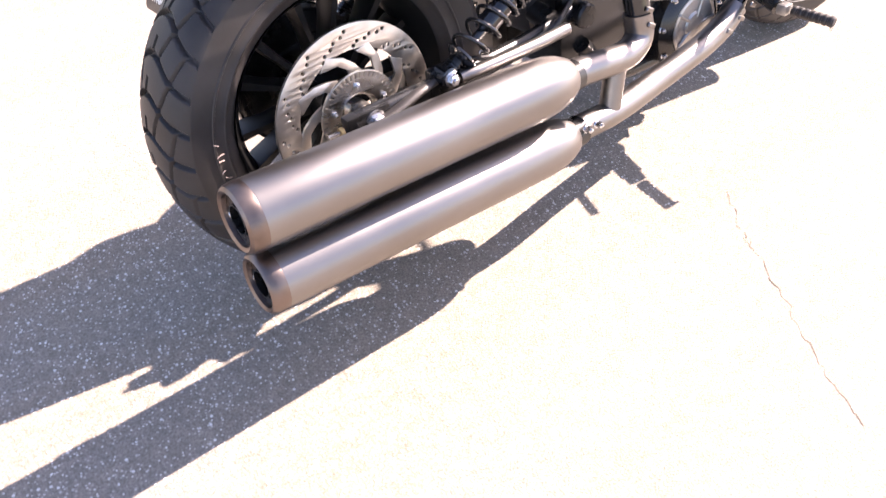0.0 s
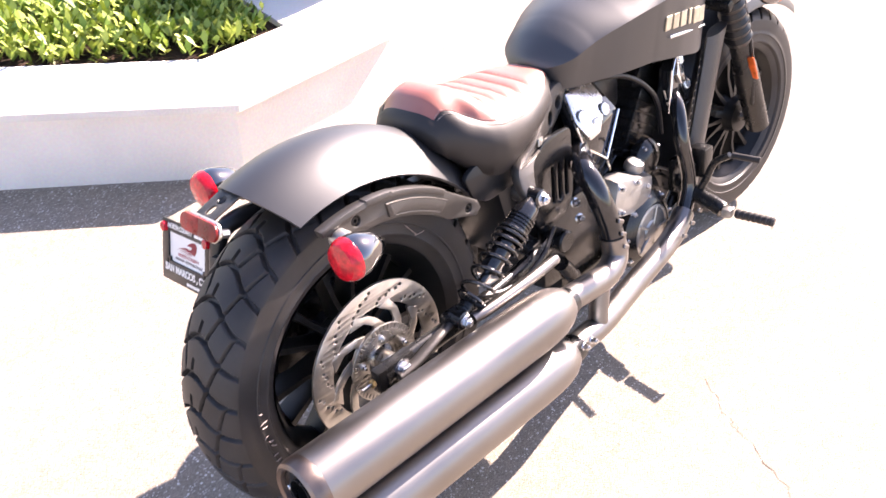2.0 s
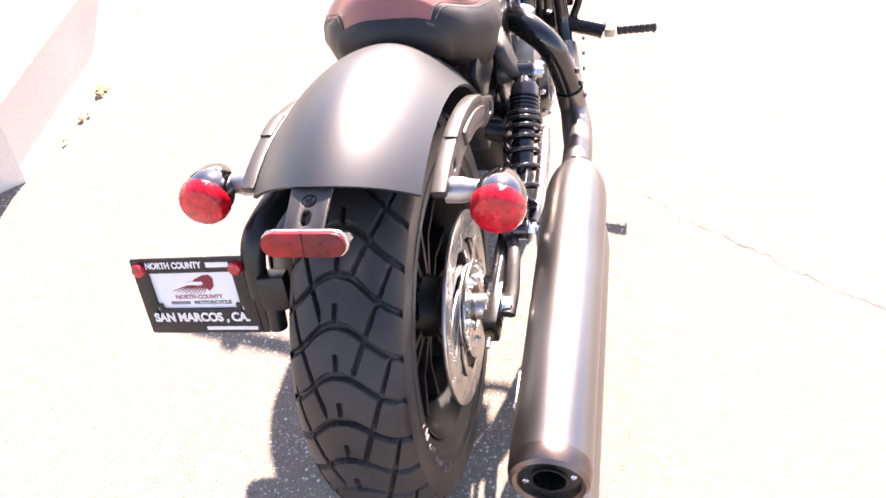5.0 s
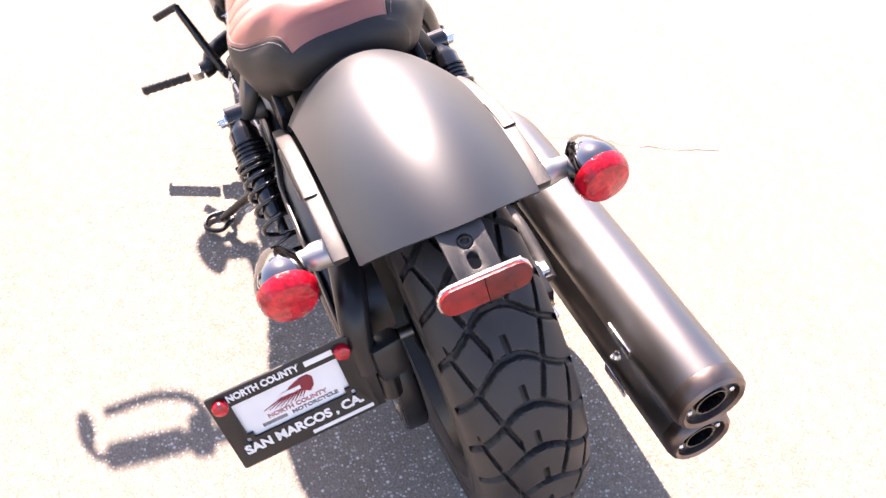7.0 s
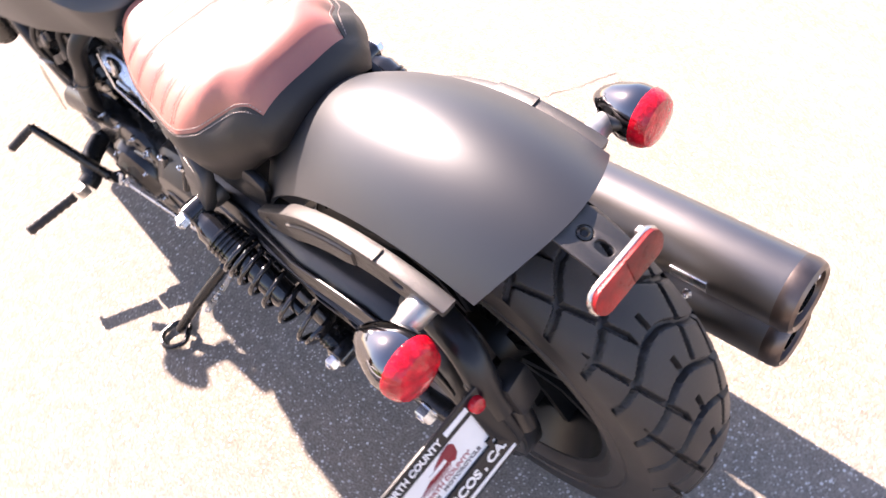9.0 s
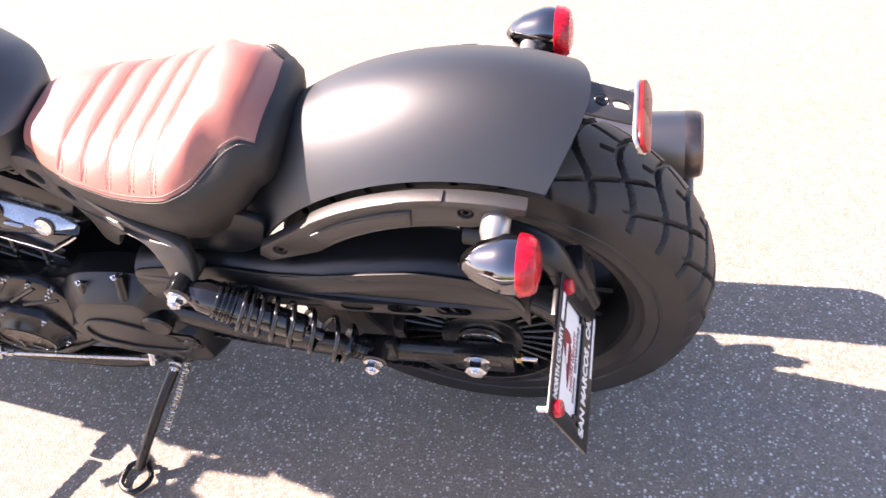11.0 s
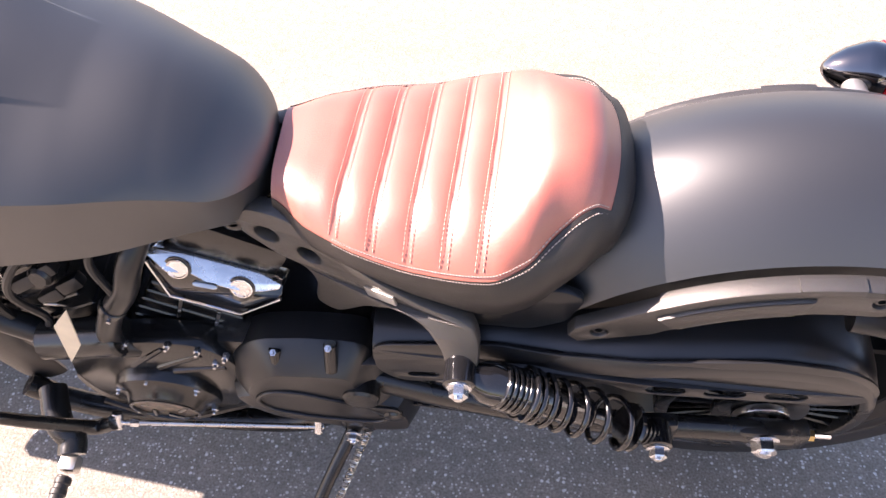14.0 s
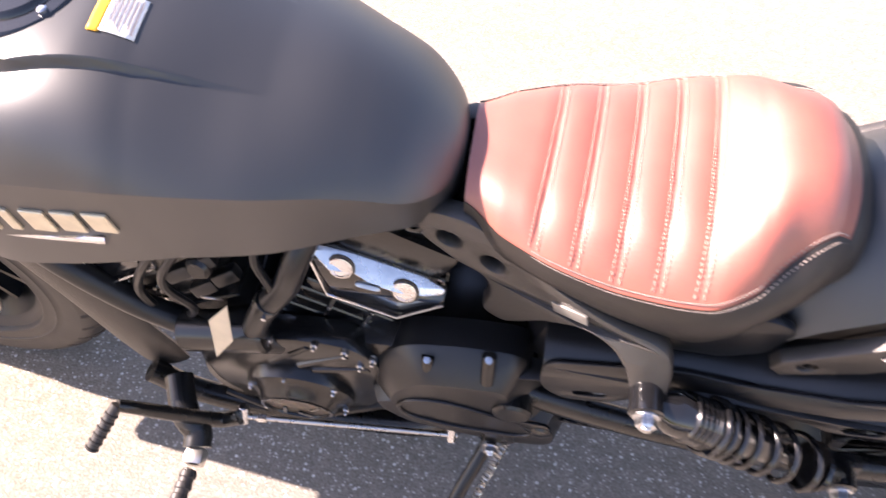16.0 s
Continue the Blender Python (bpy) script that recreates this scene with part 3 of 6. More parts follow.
def muffler(p0, p1, r, name_label):
    """A long can: rolled bronzed rear ring, recessed end cap with a bore and two screws, rounded slash at the front."""
    p0, p1 = Vector(p0), Vector(p1)
    d = (p1 - p0).normalized()
    length = (p1 - p0).length
    prof = [(r * 0.99, 0.026), (r, 0.03), (r, length - 0.11), (r * 0.985, length - 0.08), (r * 0.93, length - 0.05), (r * 0.82, length - 0.027), (r * 0.66, length - 0.008), (r * 0.52, length)]
    can = part("muffler", turned(p0, d, prof, 48, cap=False), MUFFLER, bike, name_label)
    part("end_ring", turned(p0, d, [(r * 0.985, 0.03), (r * 1.0, 0.026), (r * 1.0, 0.014), (r * 0.95, 0.004), (r * 0.86, 0), (r * 0.76, 0.003), (r * 0.74, 0.010)], 48, cap=False), TIP, can, "bronzed rolled end ring")
    part("end_cap", turned(p0 + d * 0.009, d, [(0.021, 0.0), (0.022, 0.001), (r * 0.745, 0.001), (r * 0.745, 0.004)], 40, cap=False), BLACK, can)
    part("bore", turned(p0 + d * 0.006, d, [(0.021, 0.09), (0.021, 0.0), (0.0235, 0.0), (0.0235, 0.005)], 28, cap=False), BLACK, can)
    part("bore_floor", turned(p0 + d * 0.09, d, [(0.021, 0), (0.021, 0.002)], 20), BLACK, can)
    for a in (1, -1):
        part("screw", turned(p0 + d * 0.011 + Vector((0, a * r * 0.58, -a * 0.008)), -d, [(0.0045, 0), (0.0045, 0.003), (0.003, 0.0045)], 10), ZINC, can)
    return can


UP0, UP1 = (-0.297, -0.250, 0.331), (0.345, -0.246, 0.300)
LO0, LO1 = (-0.292, -0.254, 0.214), (0.350, -0.250, 0.180)
muffler(UP0, UP1, 0.053, "long satin graphite upper muffler")
muffler(LO0, LO1, 0.050, "long satin graphite lower muffler")


def header_pipe(pts, r, label):
    return part("exhaust_pipe", tube(pts, r, 20, 10), GLOSS, bike, label)


rear_pipe = header_pipe([(0.60, -0.10, 0.485), (0.540, -0.158, 0.478), (0.530, -0.195, 0.440), (0.545, -0.215, 0.36), (0.545, -0.225, 0.295), (0.50, -0.235, 0.278), (0.42, -0.24, 0.288), (0.33, -0.24, 0.298)], 0.0245, "gloss black exhaust pipe of the rear cylinder")
front_pipe = header_pipe([(0.99, -0.08, 0.50), (0.94, -0.135, 0.465), (0.918, -0.162, 0.395), (0.942, -0.170, 0.285), (0.890, -0.182, 0.205), (0.78, -0.197, 0.182), (0.62, -0.215, 0.172), (0.47, -0.24, 0.176), (0.34, -0.246, 0.184)], lambda f: 0.0175 + 0.006 * min(1, max(0, (f - 0.4) / 0.3)), "gloss black exhaust pipe of the front cylinder")

SEAT = [
    (0.566, 0.060, 0.645, 0.662, 0.064, 0.625, 0.055, 0.604),
    (0.530, 0.088, 0.638, 0.665, 0.092, 0.618, 0.082, 0.594),
    (0.480, 0.111, 0.632, 0.666, 0.115, 0.610, 0.098, 0.580),
    (0.420, 0.126, 0.626, 0.668, 0.131, 0.600, 0.114, 0.560),
    (0.345, 0.138, 0.637, 0.681, 0.144, 0.604, 0.124, 0.546),
    (0.310, 0.124, 0.647, 0.704, 0.139, 0.612, 0.118, 0.551),
    (0.287, 0.100, 0.662, 0.7145, 0.127, 0.622, 0.110, 0.566),
    (0.262, 0.083, 0.678, 0.714, 0.109, 0.633, 0.098, 0.582),
    (0.236, 0.071, 0.678, 0.700, 0.085, 0.639, 0.079, 0.598),
]
PLEATS = (0.492, 0.455, 0.418, 0.382, 0.348)
SLANT = 0.07


def seat_round(x):
    """How square the leather's crown is: rounder towards the tail."""
    return 2.7 + 1.9 * min(1, max(0, (x - 0.245) / 0.07))


def seat_form(x, s):
    """A row of SEAT at x; the leather's edge lies further in on the right."""
    w, ze, *rest = lerp_table(SEAT, x)
    return (w, ze, *rest) if s >= 0 else (w * 0.885, ze + 0.007, *rest)


def seat():
    wide, lng = 40, 120
    verts, faces = [], []

    def tail(x, f):
        """How far the tail's edge bulges back in its middle."""
        return 0.009 * (1 - f * f) * min(1, max(0, (0.300 - x) / 0.064)) ** 2

    def top(x, f):
        w, ze, zt, *_ = seat_form(x, f)
        y = f * w
        z = zt - (zt - ze) * abs(f) ** seat_round(x)
        bow = 0.002 * (1 - f * f)
        near = min(abs(x + bow - p - SLANT * y) for p in PLEATS)
        fade = min(1, (1 - abs(f)) / 0.12)
        flat = 1 - min(1, near / 0.018)
        puff = (0.0042 * (1 - flat * flat) ** 0.8 - 0.0030) * fade
        if x < 0.25:
            z -= (0.25 - x) * 0.8
        return y, z + puff - 0.5 * tail(x, f)

    for i in range(lng + 1):
        x = 0.566 - (0.566 - 0.236) * i / lng
        for k in range(wide + 1):
            f = -1 + 2 * k / wide
            y, z = top(x, f)
            verts.append((x - tail(x, f), y, z))
    c = wide + 1
    for i in range(lng):
        for k in range(wide):
            faces.append((i * c + k, (i + 1) * c + k, (i + 1) * c + k + 1, i * c + k + 1))
    root = new("seat")
    root.parent = bike
    root["label"] = "solo seat of tan red leather over black leather sides"
    grid_part("seat_top", verts, faces, LEATHER, root, "pleated tan red leather seat top", 80)
    # the black sides, run round the whole seat
    ring = []
    n = 60
    for i in range(n + 1):
        x = 0.566 - (0.566 - 0.236) * i / n
        ring.append((x, 1))
    loop = [(x, 1, None) for x, _ in ring] + [(0.236, 0, 1 - 2 * k / 16) for k in range(1, 16)] + [(x, -1, None) for x, _ in reversed(ring)]
    rows = []
    for x, s, f in loop:
        w, ze, zt, wo, zo, wb, zb = seat_form(x, s if f is None else f)
        if f is not None:
            y, z = top(x, f)
            x -= tail(x, f)
            out = 1 - 0.5 * abs(f) ** 4
            rows.append([(x + 0.006, y * 0.95, z - 0.007), (x, y, z + 0.0005), (x - 0.012 * out, f * (w + (wo - w) * 0.7), z - 0.010), (x - 0.019 * out, f * wo, z - 0.030), (x - 0.013 * out, f * (wo + wb) / 2, z - 0.056), (x + 0.012, f * wb, z - 0.074), (x + 0.02, f * wb * 0.8, z - 0.074)])
            continue
        back = max(0, (0.284 - x) / 0.048)
        z_top = ze - (0.25 - x) * 0.8 if x < 0.25 else ze
        rows.append([(x, s * (w - 0.006), z_top - 0.006), (x, s * (w + 0.001), z_top + 0.001), (x - 0.006 * back, s * (w + (wo - w) * 0.74), z_top - (z_top - zo) * 0.34), (x - 0.0095 * back, s * wo, zo), (x - 0.006 * back, s * (wo + wb) / 2, (zo + zb) / 2 - 0.004), (x + 0.012 * back, s * wb, zb), (x + 0.02 * back, s * wb * 0.8, zb - 0.002)])
    bm = rings(bmesh.new(), rows, False, False)
    vs = list(bm.verts)
    k = len(rows[0])
    m = len(rows)
    for j in range(k - 1):
        a, b = vs[0 * k + j], vs[0 * k + j + 1]
        c2, d2 = vs[(m - 1) * k + j], vs[(m - 1) * k + j + 1]
        bm.faces.new((a, b, d2, c2))
    bm.faces.new([vs[i * k + k - 1] for i in range(m)])
    part("seat_side", bm, HIDE, root, "black leather seat side", 60)
    return root


seat_root = seat()

TANK = [
    (0.560, 0.080, 0.656, 0.686, 0.058, 0.614),
    (0.660, 0.107, 0.696, 0.742, 0.087, 0.612),
    (0.740, 0.1350, 0.720, 0.768, 0.118, 0.612),
    (0.83, 0.152, 0.735, 0.796, 0.134, 0.610),
    (0.88, 0.1545, 0.736, 0.805, 0.141, 0.603),
    (0.94, 0.1545, 0.734, 0.800, 0.1455, 0.594),
    (1.01, 0.149, 0.724, 0.778, 0.142, 0.582),
    (1.07, 0.125, 0.708, 0.762, 0.118, 0.588),
    (1.11, 0.080, 0.698, 0.742, 0.075, 0.620),
]


def tank_form(x):
    """Half width, crease height, crown height, lower half width and lower edge; the tail's end is rounded off."""
    w, zc, zt, wb, zb = lerp_table(TANK, x)
    f = max(0.0, (0.626 - x) / 0.0555)
    c = math.sqrt(max(0.0, 1 - f * f))
    return w * c ** 0.8, zc, zc + (zt - zc) * c ** 0.7, wb * c ** 0.9, zb + 0.03 * (1 - c) ** 2


def tank_lane(x):
    return 0.054 + 0.18 * min(0.19, max(0, x - 0.73))


def tank_top(x, y):
    """The tank's upper side: a crown, rounder at the tail and squarer in front, with a raised middle whose sides end in a fading step."""
    w, zc, zt, wb, zb = tank_form(x)
    high = 0.009 * min(1, max(0, (x - 0.73) / 0.14)) * min(1, max(0, (1.08 - x) / 0.08))
    front = min(1, max(0, (x - 0.76) / 0.15))
    front = front * front * (3 - 2 * front)
    p, e, q = 1.9 + 1.9 * front, 0.75 - 0.22 * front, 0.95
    low = (1 - q ** p) ** e
    c = ((1 - (q * min(1, abs(y) / w)) ** p) ** e - low) / (1 - low)
    step = max(0.0, min(1.0, (tank_lane(x) - abs(y)) / 0.0034 + 0.5))
    return zc + (zt - zc) * c + high * step


def tank():
    rows = []
    for i in range(110):
        x = 0.626 - 0.0552 * math.cos(math.pi / 2 * i / 24) if i < 24 else 0.626 + 0.478 * (i - 24) / 85
        w, zc, zt, wb, zb = tank_form(x)
        lane = tank_lane(x)
        ys = sorted([w * math.sin(math.pi / 2 * k / 40) for k in range(41)] + [min(0.98 * w + e * 0.02, lane + e) for e in (-0.006, -0.0026, -0.0012, 0.0012, 0.0026, 0.006)])
        half = [[y, tank_top(x, y)] for y in ys]
        for t in (0.25, 0.5, 0.75, 0.92, 1.0):
            half.append([w + (wb - w) * t, zc - 0.003 + (zb - zc) * t])
        for t in (0.85, 0.5):
            half.append([wb * t, zb - 0.006])
        left = [(x, y, z) for y, z in half]
        rows.append(left + [(x, 0, zb - 0.007)] + [(x, -y, z) for y, z in reversed(half[1:])])
    return part("fuel_tank", rings(bmesh.new(), rows), PAINT, bike, "matt black teardrop fuel tank", 24)


tank_ob = tank()


# ---- brakes, swingarm, shocks ----
def put_disc(y, c=AXLE):
    return lambda u, v, w: Vector((c.x + u, y + w, c.z + v))


def brake_disc():
    """A drilled steel ring on a carrier with swept arms, and the toothed sensor ring on it."""
    holes = []
    for i in range(36):
        a = 2 * math.pi * i / 36
        r = (0.1385, 0.128, 0.118)[i % 3]
        holes.append(circle(r * math.cos(a), r * math.sin(a), 0.0032, 8))
        holes.append(circle((r - 0.007) * math.cos(a + 0.06), (r - 0.007) * math.sin(a + 0.06), 0.0032, 8))
    ring = part("brake_disc", sheet(circle(0, 0, 0.1485, 96), [circle(0, 0, 0.106, 72)] + holes, 0.0055, 0.0006, put_disc(-0.098)), DISC, rear_wheel, "drilled steel brake disc", 30)
    for i in range(9):
        a0 = 2 * math.pi * i / 9
        arm = []
        for t, da, w in ((0.0, 0.0, 0.012), (0.35, 0.14, 0.008), (0.7, 0.34, 0.008), (1.0, 0.62, 0.013)):
            r = 0.062 + (0.108 - 0.062) * t
            arm.append((r, a0 + da, w))
        left = [(r * math.cos(a) - w * math.sin(a + 0.5), r * math.sin(a) + w * math.cos(a + 0.5)) for r, a, w in arm]
        right = [(r * math.cos(a) + w * math.sin(a + 0.5), r * math.sin(a) - w * math.cos(a + 0.5)) for r, a, w in arm]
        part("carrier_arm", sheet(left + right[::-1], [], 0.006, 0.001, put_disc(-0.0985)), DISC, rear_wheel)
    part("carrier", sheet(circle(0, 0, 0.066, 48), [circle(0, 0, 0.03, 30)], 0.007, 0.001, put_disc(-0.100)), DISC, rear_wheel)
    teeth = []
    for i in range(48):
        a = 2 * math.pi * i / 48
        teeth.append(slot(0.066 * math.cos(a), 0.066 * math.sin(a), 0.007, 0.0013, a, 2))
    part("sensor_ring", sheet(circle(0, 0, 0.073, 64), [circle(0, 0, 0.036, 36)] + teeth, 0.004, 0.0005, put_disc(-0.110)), STEEL, rear_wheel, "slotted steel sensor ring", 30)
    for i in range(5):
        a = 2 * math.pi * i / 5 + 0.3
        part("disc_bolt", bolt((AXLE.x + 0.05 * math.cos(a), -0.112, AXLE.z + 0.05 * math.sin(a)), (0, -1, 0), 0.0055, 0.003, False), ZINC, rear_wheel)
    part("bearing_collar", rod((AXLE.x, -0.09, AXLE.z), (AXLE.x, -0.140, AXLE.z), 0.021, 24), STEEL, rear_wheel)


brake_disc()


def pulley():
    """The big belt pulley on the wheel's left: a toothed rim and thin radial webs."""
    root = part("belt_pulley", sheet(circle(0, 0, 0.128, 90), [circle(0, 0, 0.112, 64)], 0.034, 0.002, put_disc(0.100)), BLACK, rear_wheel, "large black belt pulley", 30)
    part("pulley_hub", sheet(circle(0, 0, 0.058, 48), [circle(0, 0, 0.02, 24)], 0.03, 0.002, put_disc(0.100)), BLACK, rear_wheel)
    part("dish", turned((AXLE.x, 0.086, AXLE.z), (0, 1, 0), [(0.113, 0), (0.113, 0.003), (0.058, 0.012), (0.058, 0)], 56), BLACK, rear_wheel)
    for i in range(30):
        a = 2 * math.pi * i / 30
        m = Matrix.Translation((AXLE.x + 0.085 * math.cos(a), 0.100, AXLE.z + 0.085 * math.sin(a))) @ Matrix.Rotation(-a, 4, "Y")
        part("web", block((0.062, 0.016, 0.0045), 0.0018, m, segments=1), BLACK, rear_wheel)
    part("hub_ring", sheet(circle(0, 0, 0.034, 40), [circle(0, 0, 0.02, 24)], 0.010, 0.002, put_disc(0.122)), STEEL, rear_wheel, "bright steel ring round the axle")


pulley()


def belt():
    """The toothed drive belt, seen below the guard."""
    bm = bmesh.new()
    c0, r0, c1, r1 = Vector((AXLE.x, 0, AXLE.z)), 0.131, Vector((0.53, 0, 0.325)), 0.050
    pts = []
    for i in range(28):
        a = radians(95 + 170 * i / 27)
        pts.append((c0.x + r0 * math.cos(a), c0.z + r0 * math.sin(a)))
    for i in range(16):
        a = radians(-85 + 170 * i / 15)
        pts.append((c1.x + r1 * math.cos(a), c1.z + r1 * math.sin(a)))
    inner = [(c.x + (Vector((p[0], 0, p[1])) - c).x * f, c.z + (Vector((p[0], 0, p[1])) - c).z * f) for k, p in enumerate(pts) for c, f in (((c0, 0.975) if k < 28 else (c1, 0.93)),)]
    root = part("drive_belt", sheet(pts, [inner], 0.028, 0.001, lambda u, v, w: Vector((u, 0.100 + w, v))), PLASTIC, bike, "black toothed drive belt", 30)
    lo0, lo1 = Vector((c0.x + r0 * math.cos(radians(265)), 0.100, c0.z + r0 * math.sin(radians(265)))), Vector((c1.x + r1 * math.cos(radians(-85)), 0.100, c1.z + r1 * math.sin(radians(-85))))
    turn = math.atan2(lo1.z - lo0.z, lo1.x - lo0.x)
    for i in range(34):
        p = lo0.lerp(lo1, (i + 0.5) / 34)
        part("belt_tooth", block((0.006, 0.027, 0.005), 0, Matrix.Translation(p + Vector((0, 0, 0.005))) @ Matrix.Rotation(-turn, 4, "Y")), PLASTIC, root, smooth=False)


belt()

SHOCK_TOP, SHOCK_LOW = (0.372, 0.494), (0.139, 0.353)


def swingarm():
    for s in (1, -1):
        y0, y1 = 0.105 * s, 0.142 * s
        arm = part("swingarm", tube([(0.50, y0, 0.325), (0.36, s * 0.125, 0.318), (0.20, s * 0.142, 0.322), (0.06, y1, 0.322), (-0.03, y1, 0.319)], 0.021, 16, 8, flat=0.7, up=(0, 1, 0)), BLACK, bike, "black tubular swingarm leg")
        part("axle_block", block((0.085, 0.024, 0.046), 0.006, Matrix.Translation((-0.005, y1, 0.318))), BLACK, arm)
        part("axle_nut", bolt((0.004, s * 0.154, 0.319), (0, s, 0), 0.0155, 0.014), ZINC, arm, "zinc hexagon axle nut")
        part("adjuster", rod((-0.045, y1, 0.320), (-0.078, y1, 0.320), 0.0035, 8), ZINC, arm)
        part("adjuster_nut", turned((-0.050, y1, 0.320), (-1, 0, 0), [(0.0075, 0), (0.0075, 0.007)], 6), BRASS, arm)
        part("shock_lug", block((0.05, 0.018, 0.05), 0.007, Matrix.Translation((SHOCK_LOW[0], s * 0.152, SHOCK_LOW[1] - 0.012))), BLACK, arm)
    part("swingarm_bridge", tube([(0.43, -0.11, 0.33), (0.42, 0, 0.36), (0.43, 0.11, 0.33)], 0.022, 14), BLACK, bike)
    part("pivot", rod((0.50, -0.14, 0.325), (0.50, 0.14, 0.325), 0.024, 24), BLACK, bike)
    part("axle", rod((AXLE.x, -0.168, AXLE.z), (AXLE.x, 0.168, AXLE.z), 0.010, 16), STEEL, bike)


swingarm()


def caliper():
    root = part("brake_caliper", block((0.085, 0.050, 0.05), 0.010, Matrix.Translation((0.098, -0.100, 0.225)) @ Matrix.Rotation(radians(-35), 4, "Y")), BLACK, bike, "black rear brake caliper on its bracket")
    part("bracket_arm", rod((0.01, -0.128, 0.315), (0.075, -0.124, 0.245), 0.0105, 16), GREYCASE, root, "bright cast caliper arm")
    # Paler grey sleeve on the black leg's end, its colour standing for sunlight there.
    part("sunlit_arm_end", tube([(-0.012, -0.163, 0.318), (0.030, -0.166, 0.326), (0.085, -0.164, 0.342), (0.125, -0.158, 0.346)], lambda f: 0.0125 - 0.003 * f, 16, 6, flat=0.7), CAST, root, "paler grey sleeve painted for sun on the swingarm's end")


caliper()


def shock(s):
    """A coil-over shock: eyes, black body, gloss spring of growing pitch, lock rings and bolts."""
    a, b = Vector((SHOCK_TOP[0], s * 0.168, SHOCK_TOP[1])), Vector((SHOCK_LOW[0], s * 0.168, SHOCK_LOW[1]))
    d = (b - a).normalized()
    length = (b - a).length
    root = part("shock_absorber", turned(a + d * 0.010, d, [(0.014, 0), (0.019, 0.012), (0.0235, 0.02), (0.0235, 0.062), (0.027, 0.064), (0.027, 0.074), (0.019, 0.076), (0.019, 0.155), (0.0165, 0.16), (0.008, 0.162), (0.008, 0.185)], 28), GLOSS, bike, "black coil-over rear shock absorber", 40)
    for p in (a, b):
        part("eye", turned(p - Vector((0, s * 0.016, 0)), (0, s, 0), [(0.014, 0), (0.0175, 0.002), (0.0175, 0.030), (0.014, 0.032)], 24), GLOSS, root)
        part("mount_bolt", bolt(p + Vector((0, s * 0.016, 0)), (0, s, 0), 0.0105, 0.010), ZINC, root, "zinc mounting bolt")
    for i in range(5):
        part("lock_ring", turned(a + d * (0.046 + 0.007 * i), d, [(0.024, 0), (0.0262, 0.0015), (0.0262, 0.0045), (0.024, 0.006)], 28), GLOSS, root)
    part("spring_seat", turned(b - d * 0.045, d, [(0.028, 0), (0.029, 0.004), (0.022, 0.010), (0.013, 0.014), (0.013, 0.032), (0.015, 0.040)], 28), GLOSS, root)
    for i in range(4):
        part("seat_ring", turned(b - d * (0.030 - 0.006 * i), d, [(0.0135, 0), (0.0155, 0.001), (0.0155, 0.003), (0.0135, 0.004)], 20), BLACK, root)
    pts = []
    u, v, _ = frame_of(d)
    start, end, coils = 0.078, length - 0.047, 7.2
    for k in range(int(coils * 20) + 1):
        f = k / (coils * 20)
        run = 0.22 * f + 0.78 * f ** 2.1
        ang = 2 * math.pi * coils * f
        pts.append(a + d * (start + (end - start) * run) + (u * math.cos(ang) + v * math.sin(ang)) * 0.0285)
    part("spring", tube(pts, 0.0036, 8, 1), GLOSS, root, "gloss black coil spring", 80)


for side in (1, -1):
    shock(side)


CAST_Y = [(0.61, 0.052), (0.575, 0.060), (0.535, 0.072), (0.49, 0.092), (0.457, 0.107), (0.42, 0.117), (0.375, 0.124), (0.34, 0.126)]


def frame_casting(s):
    """The cast side piece of the frame: from the tank, with two round holes, under the seat's edge and out to the shock."""
    outline = rounded([(0.618, 0.606), (0.600, 0.630), (0.560, 0.634), (0.512, 0.612), (0.484, 0.598), (0.445, 0.581), (0.405, 0.562), (0.378, 0.556), (0.360, 0.546), (0.352, 0.526), (0.353, 0.490), (0.368, 0.478), (0.387, 0.482), (0.393, 0.512), (0.413, 0.535), (0.444, 0.541), (0.476, 0.517), (0.503, 0.476), (0.522, 0.450), (0.548, 0.458), (0.536, 0.515), (0.543, 0.545), (0.573, 0.554), (0.608, 0.580)], 0.014)
    holes = [circle(0.580, 0.591, 0.0125), circle(0.535, 0.575, 0.0125)]
    root = part("frame_casting", sheet(outline, holes, 0.024, 0.006, lambda u, v, w: Vector((u, s * (lerp_table(CAST_Y, u)[0] + w + max(0, 0.555 - v) * (0.52 * min(1, max(0, (0.45 - u) / 0.05)) - 0.08)), v))), CAST, bike, "grey textured cast frame side piece", 30)
    part("hole_bolt", turned((0.579, s * 0.040, 0.593), (0, s, 0), [(0.0085, 0), (0.0085, 0.017), (0.006, 0.019)], 14), ZINC, root)
    part("boss", turned((SHOCK_TOP[0], s * 0.122, SHOCK_TOP[1]), (0, s, 0), [(0.018, 0), (0.019, 0.004), (0.017, 0.020), (0.012, 0.027)], 20), CAST, root)
    part("collar", turned((SHOCK_TOP[0], s * 0.145, SHOCK_TOP[1]), (0, s, 0), [(0.0115, 0), (0.0115, 0.008)], 16), STEEL, root)
    part("pad", block((0.038, 0.003, 0.015), 0.001, Matrix.Translation((0.457, s * (lerp_table(CAST_Y, 0.457)[0] + 0.0105), 0.562)) @ pose(0, 0, 0, 0, 14, -27 * s)), GREYCASE, root, "bright rectangular plate")
    part("cross_bolt", turned((0.615, s * 0.050, 0.598), (0, s, 0.2), [(0.013, 0), (0.013, 0.012), (0.010, 0.014), (0.006, 0.014), (0.006, 0.010)], 18), BLACK, root)


for side in (1, -1):
    frame_casting(side)


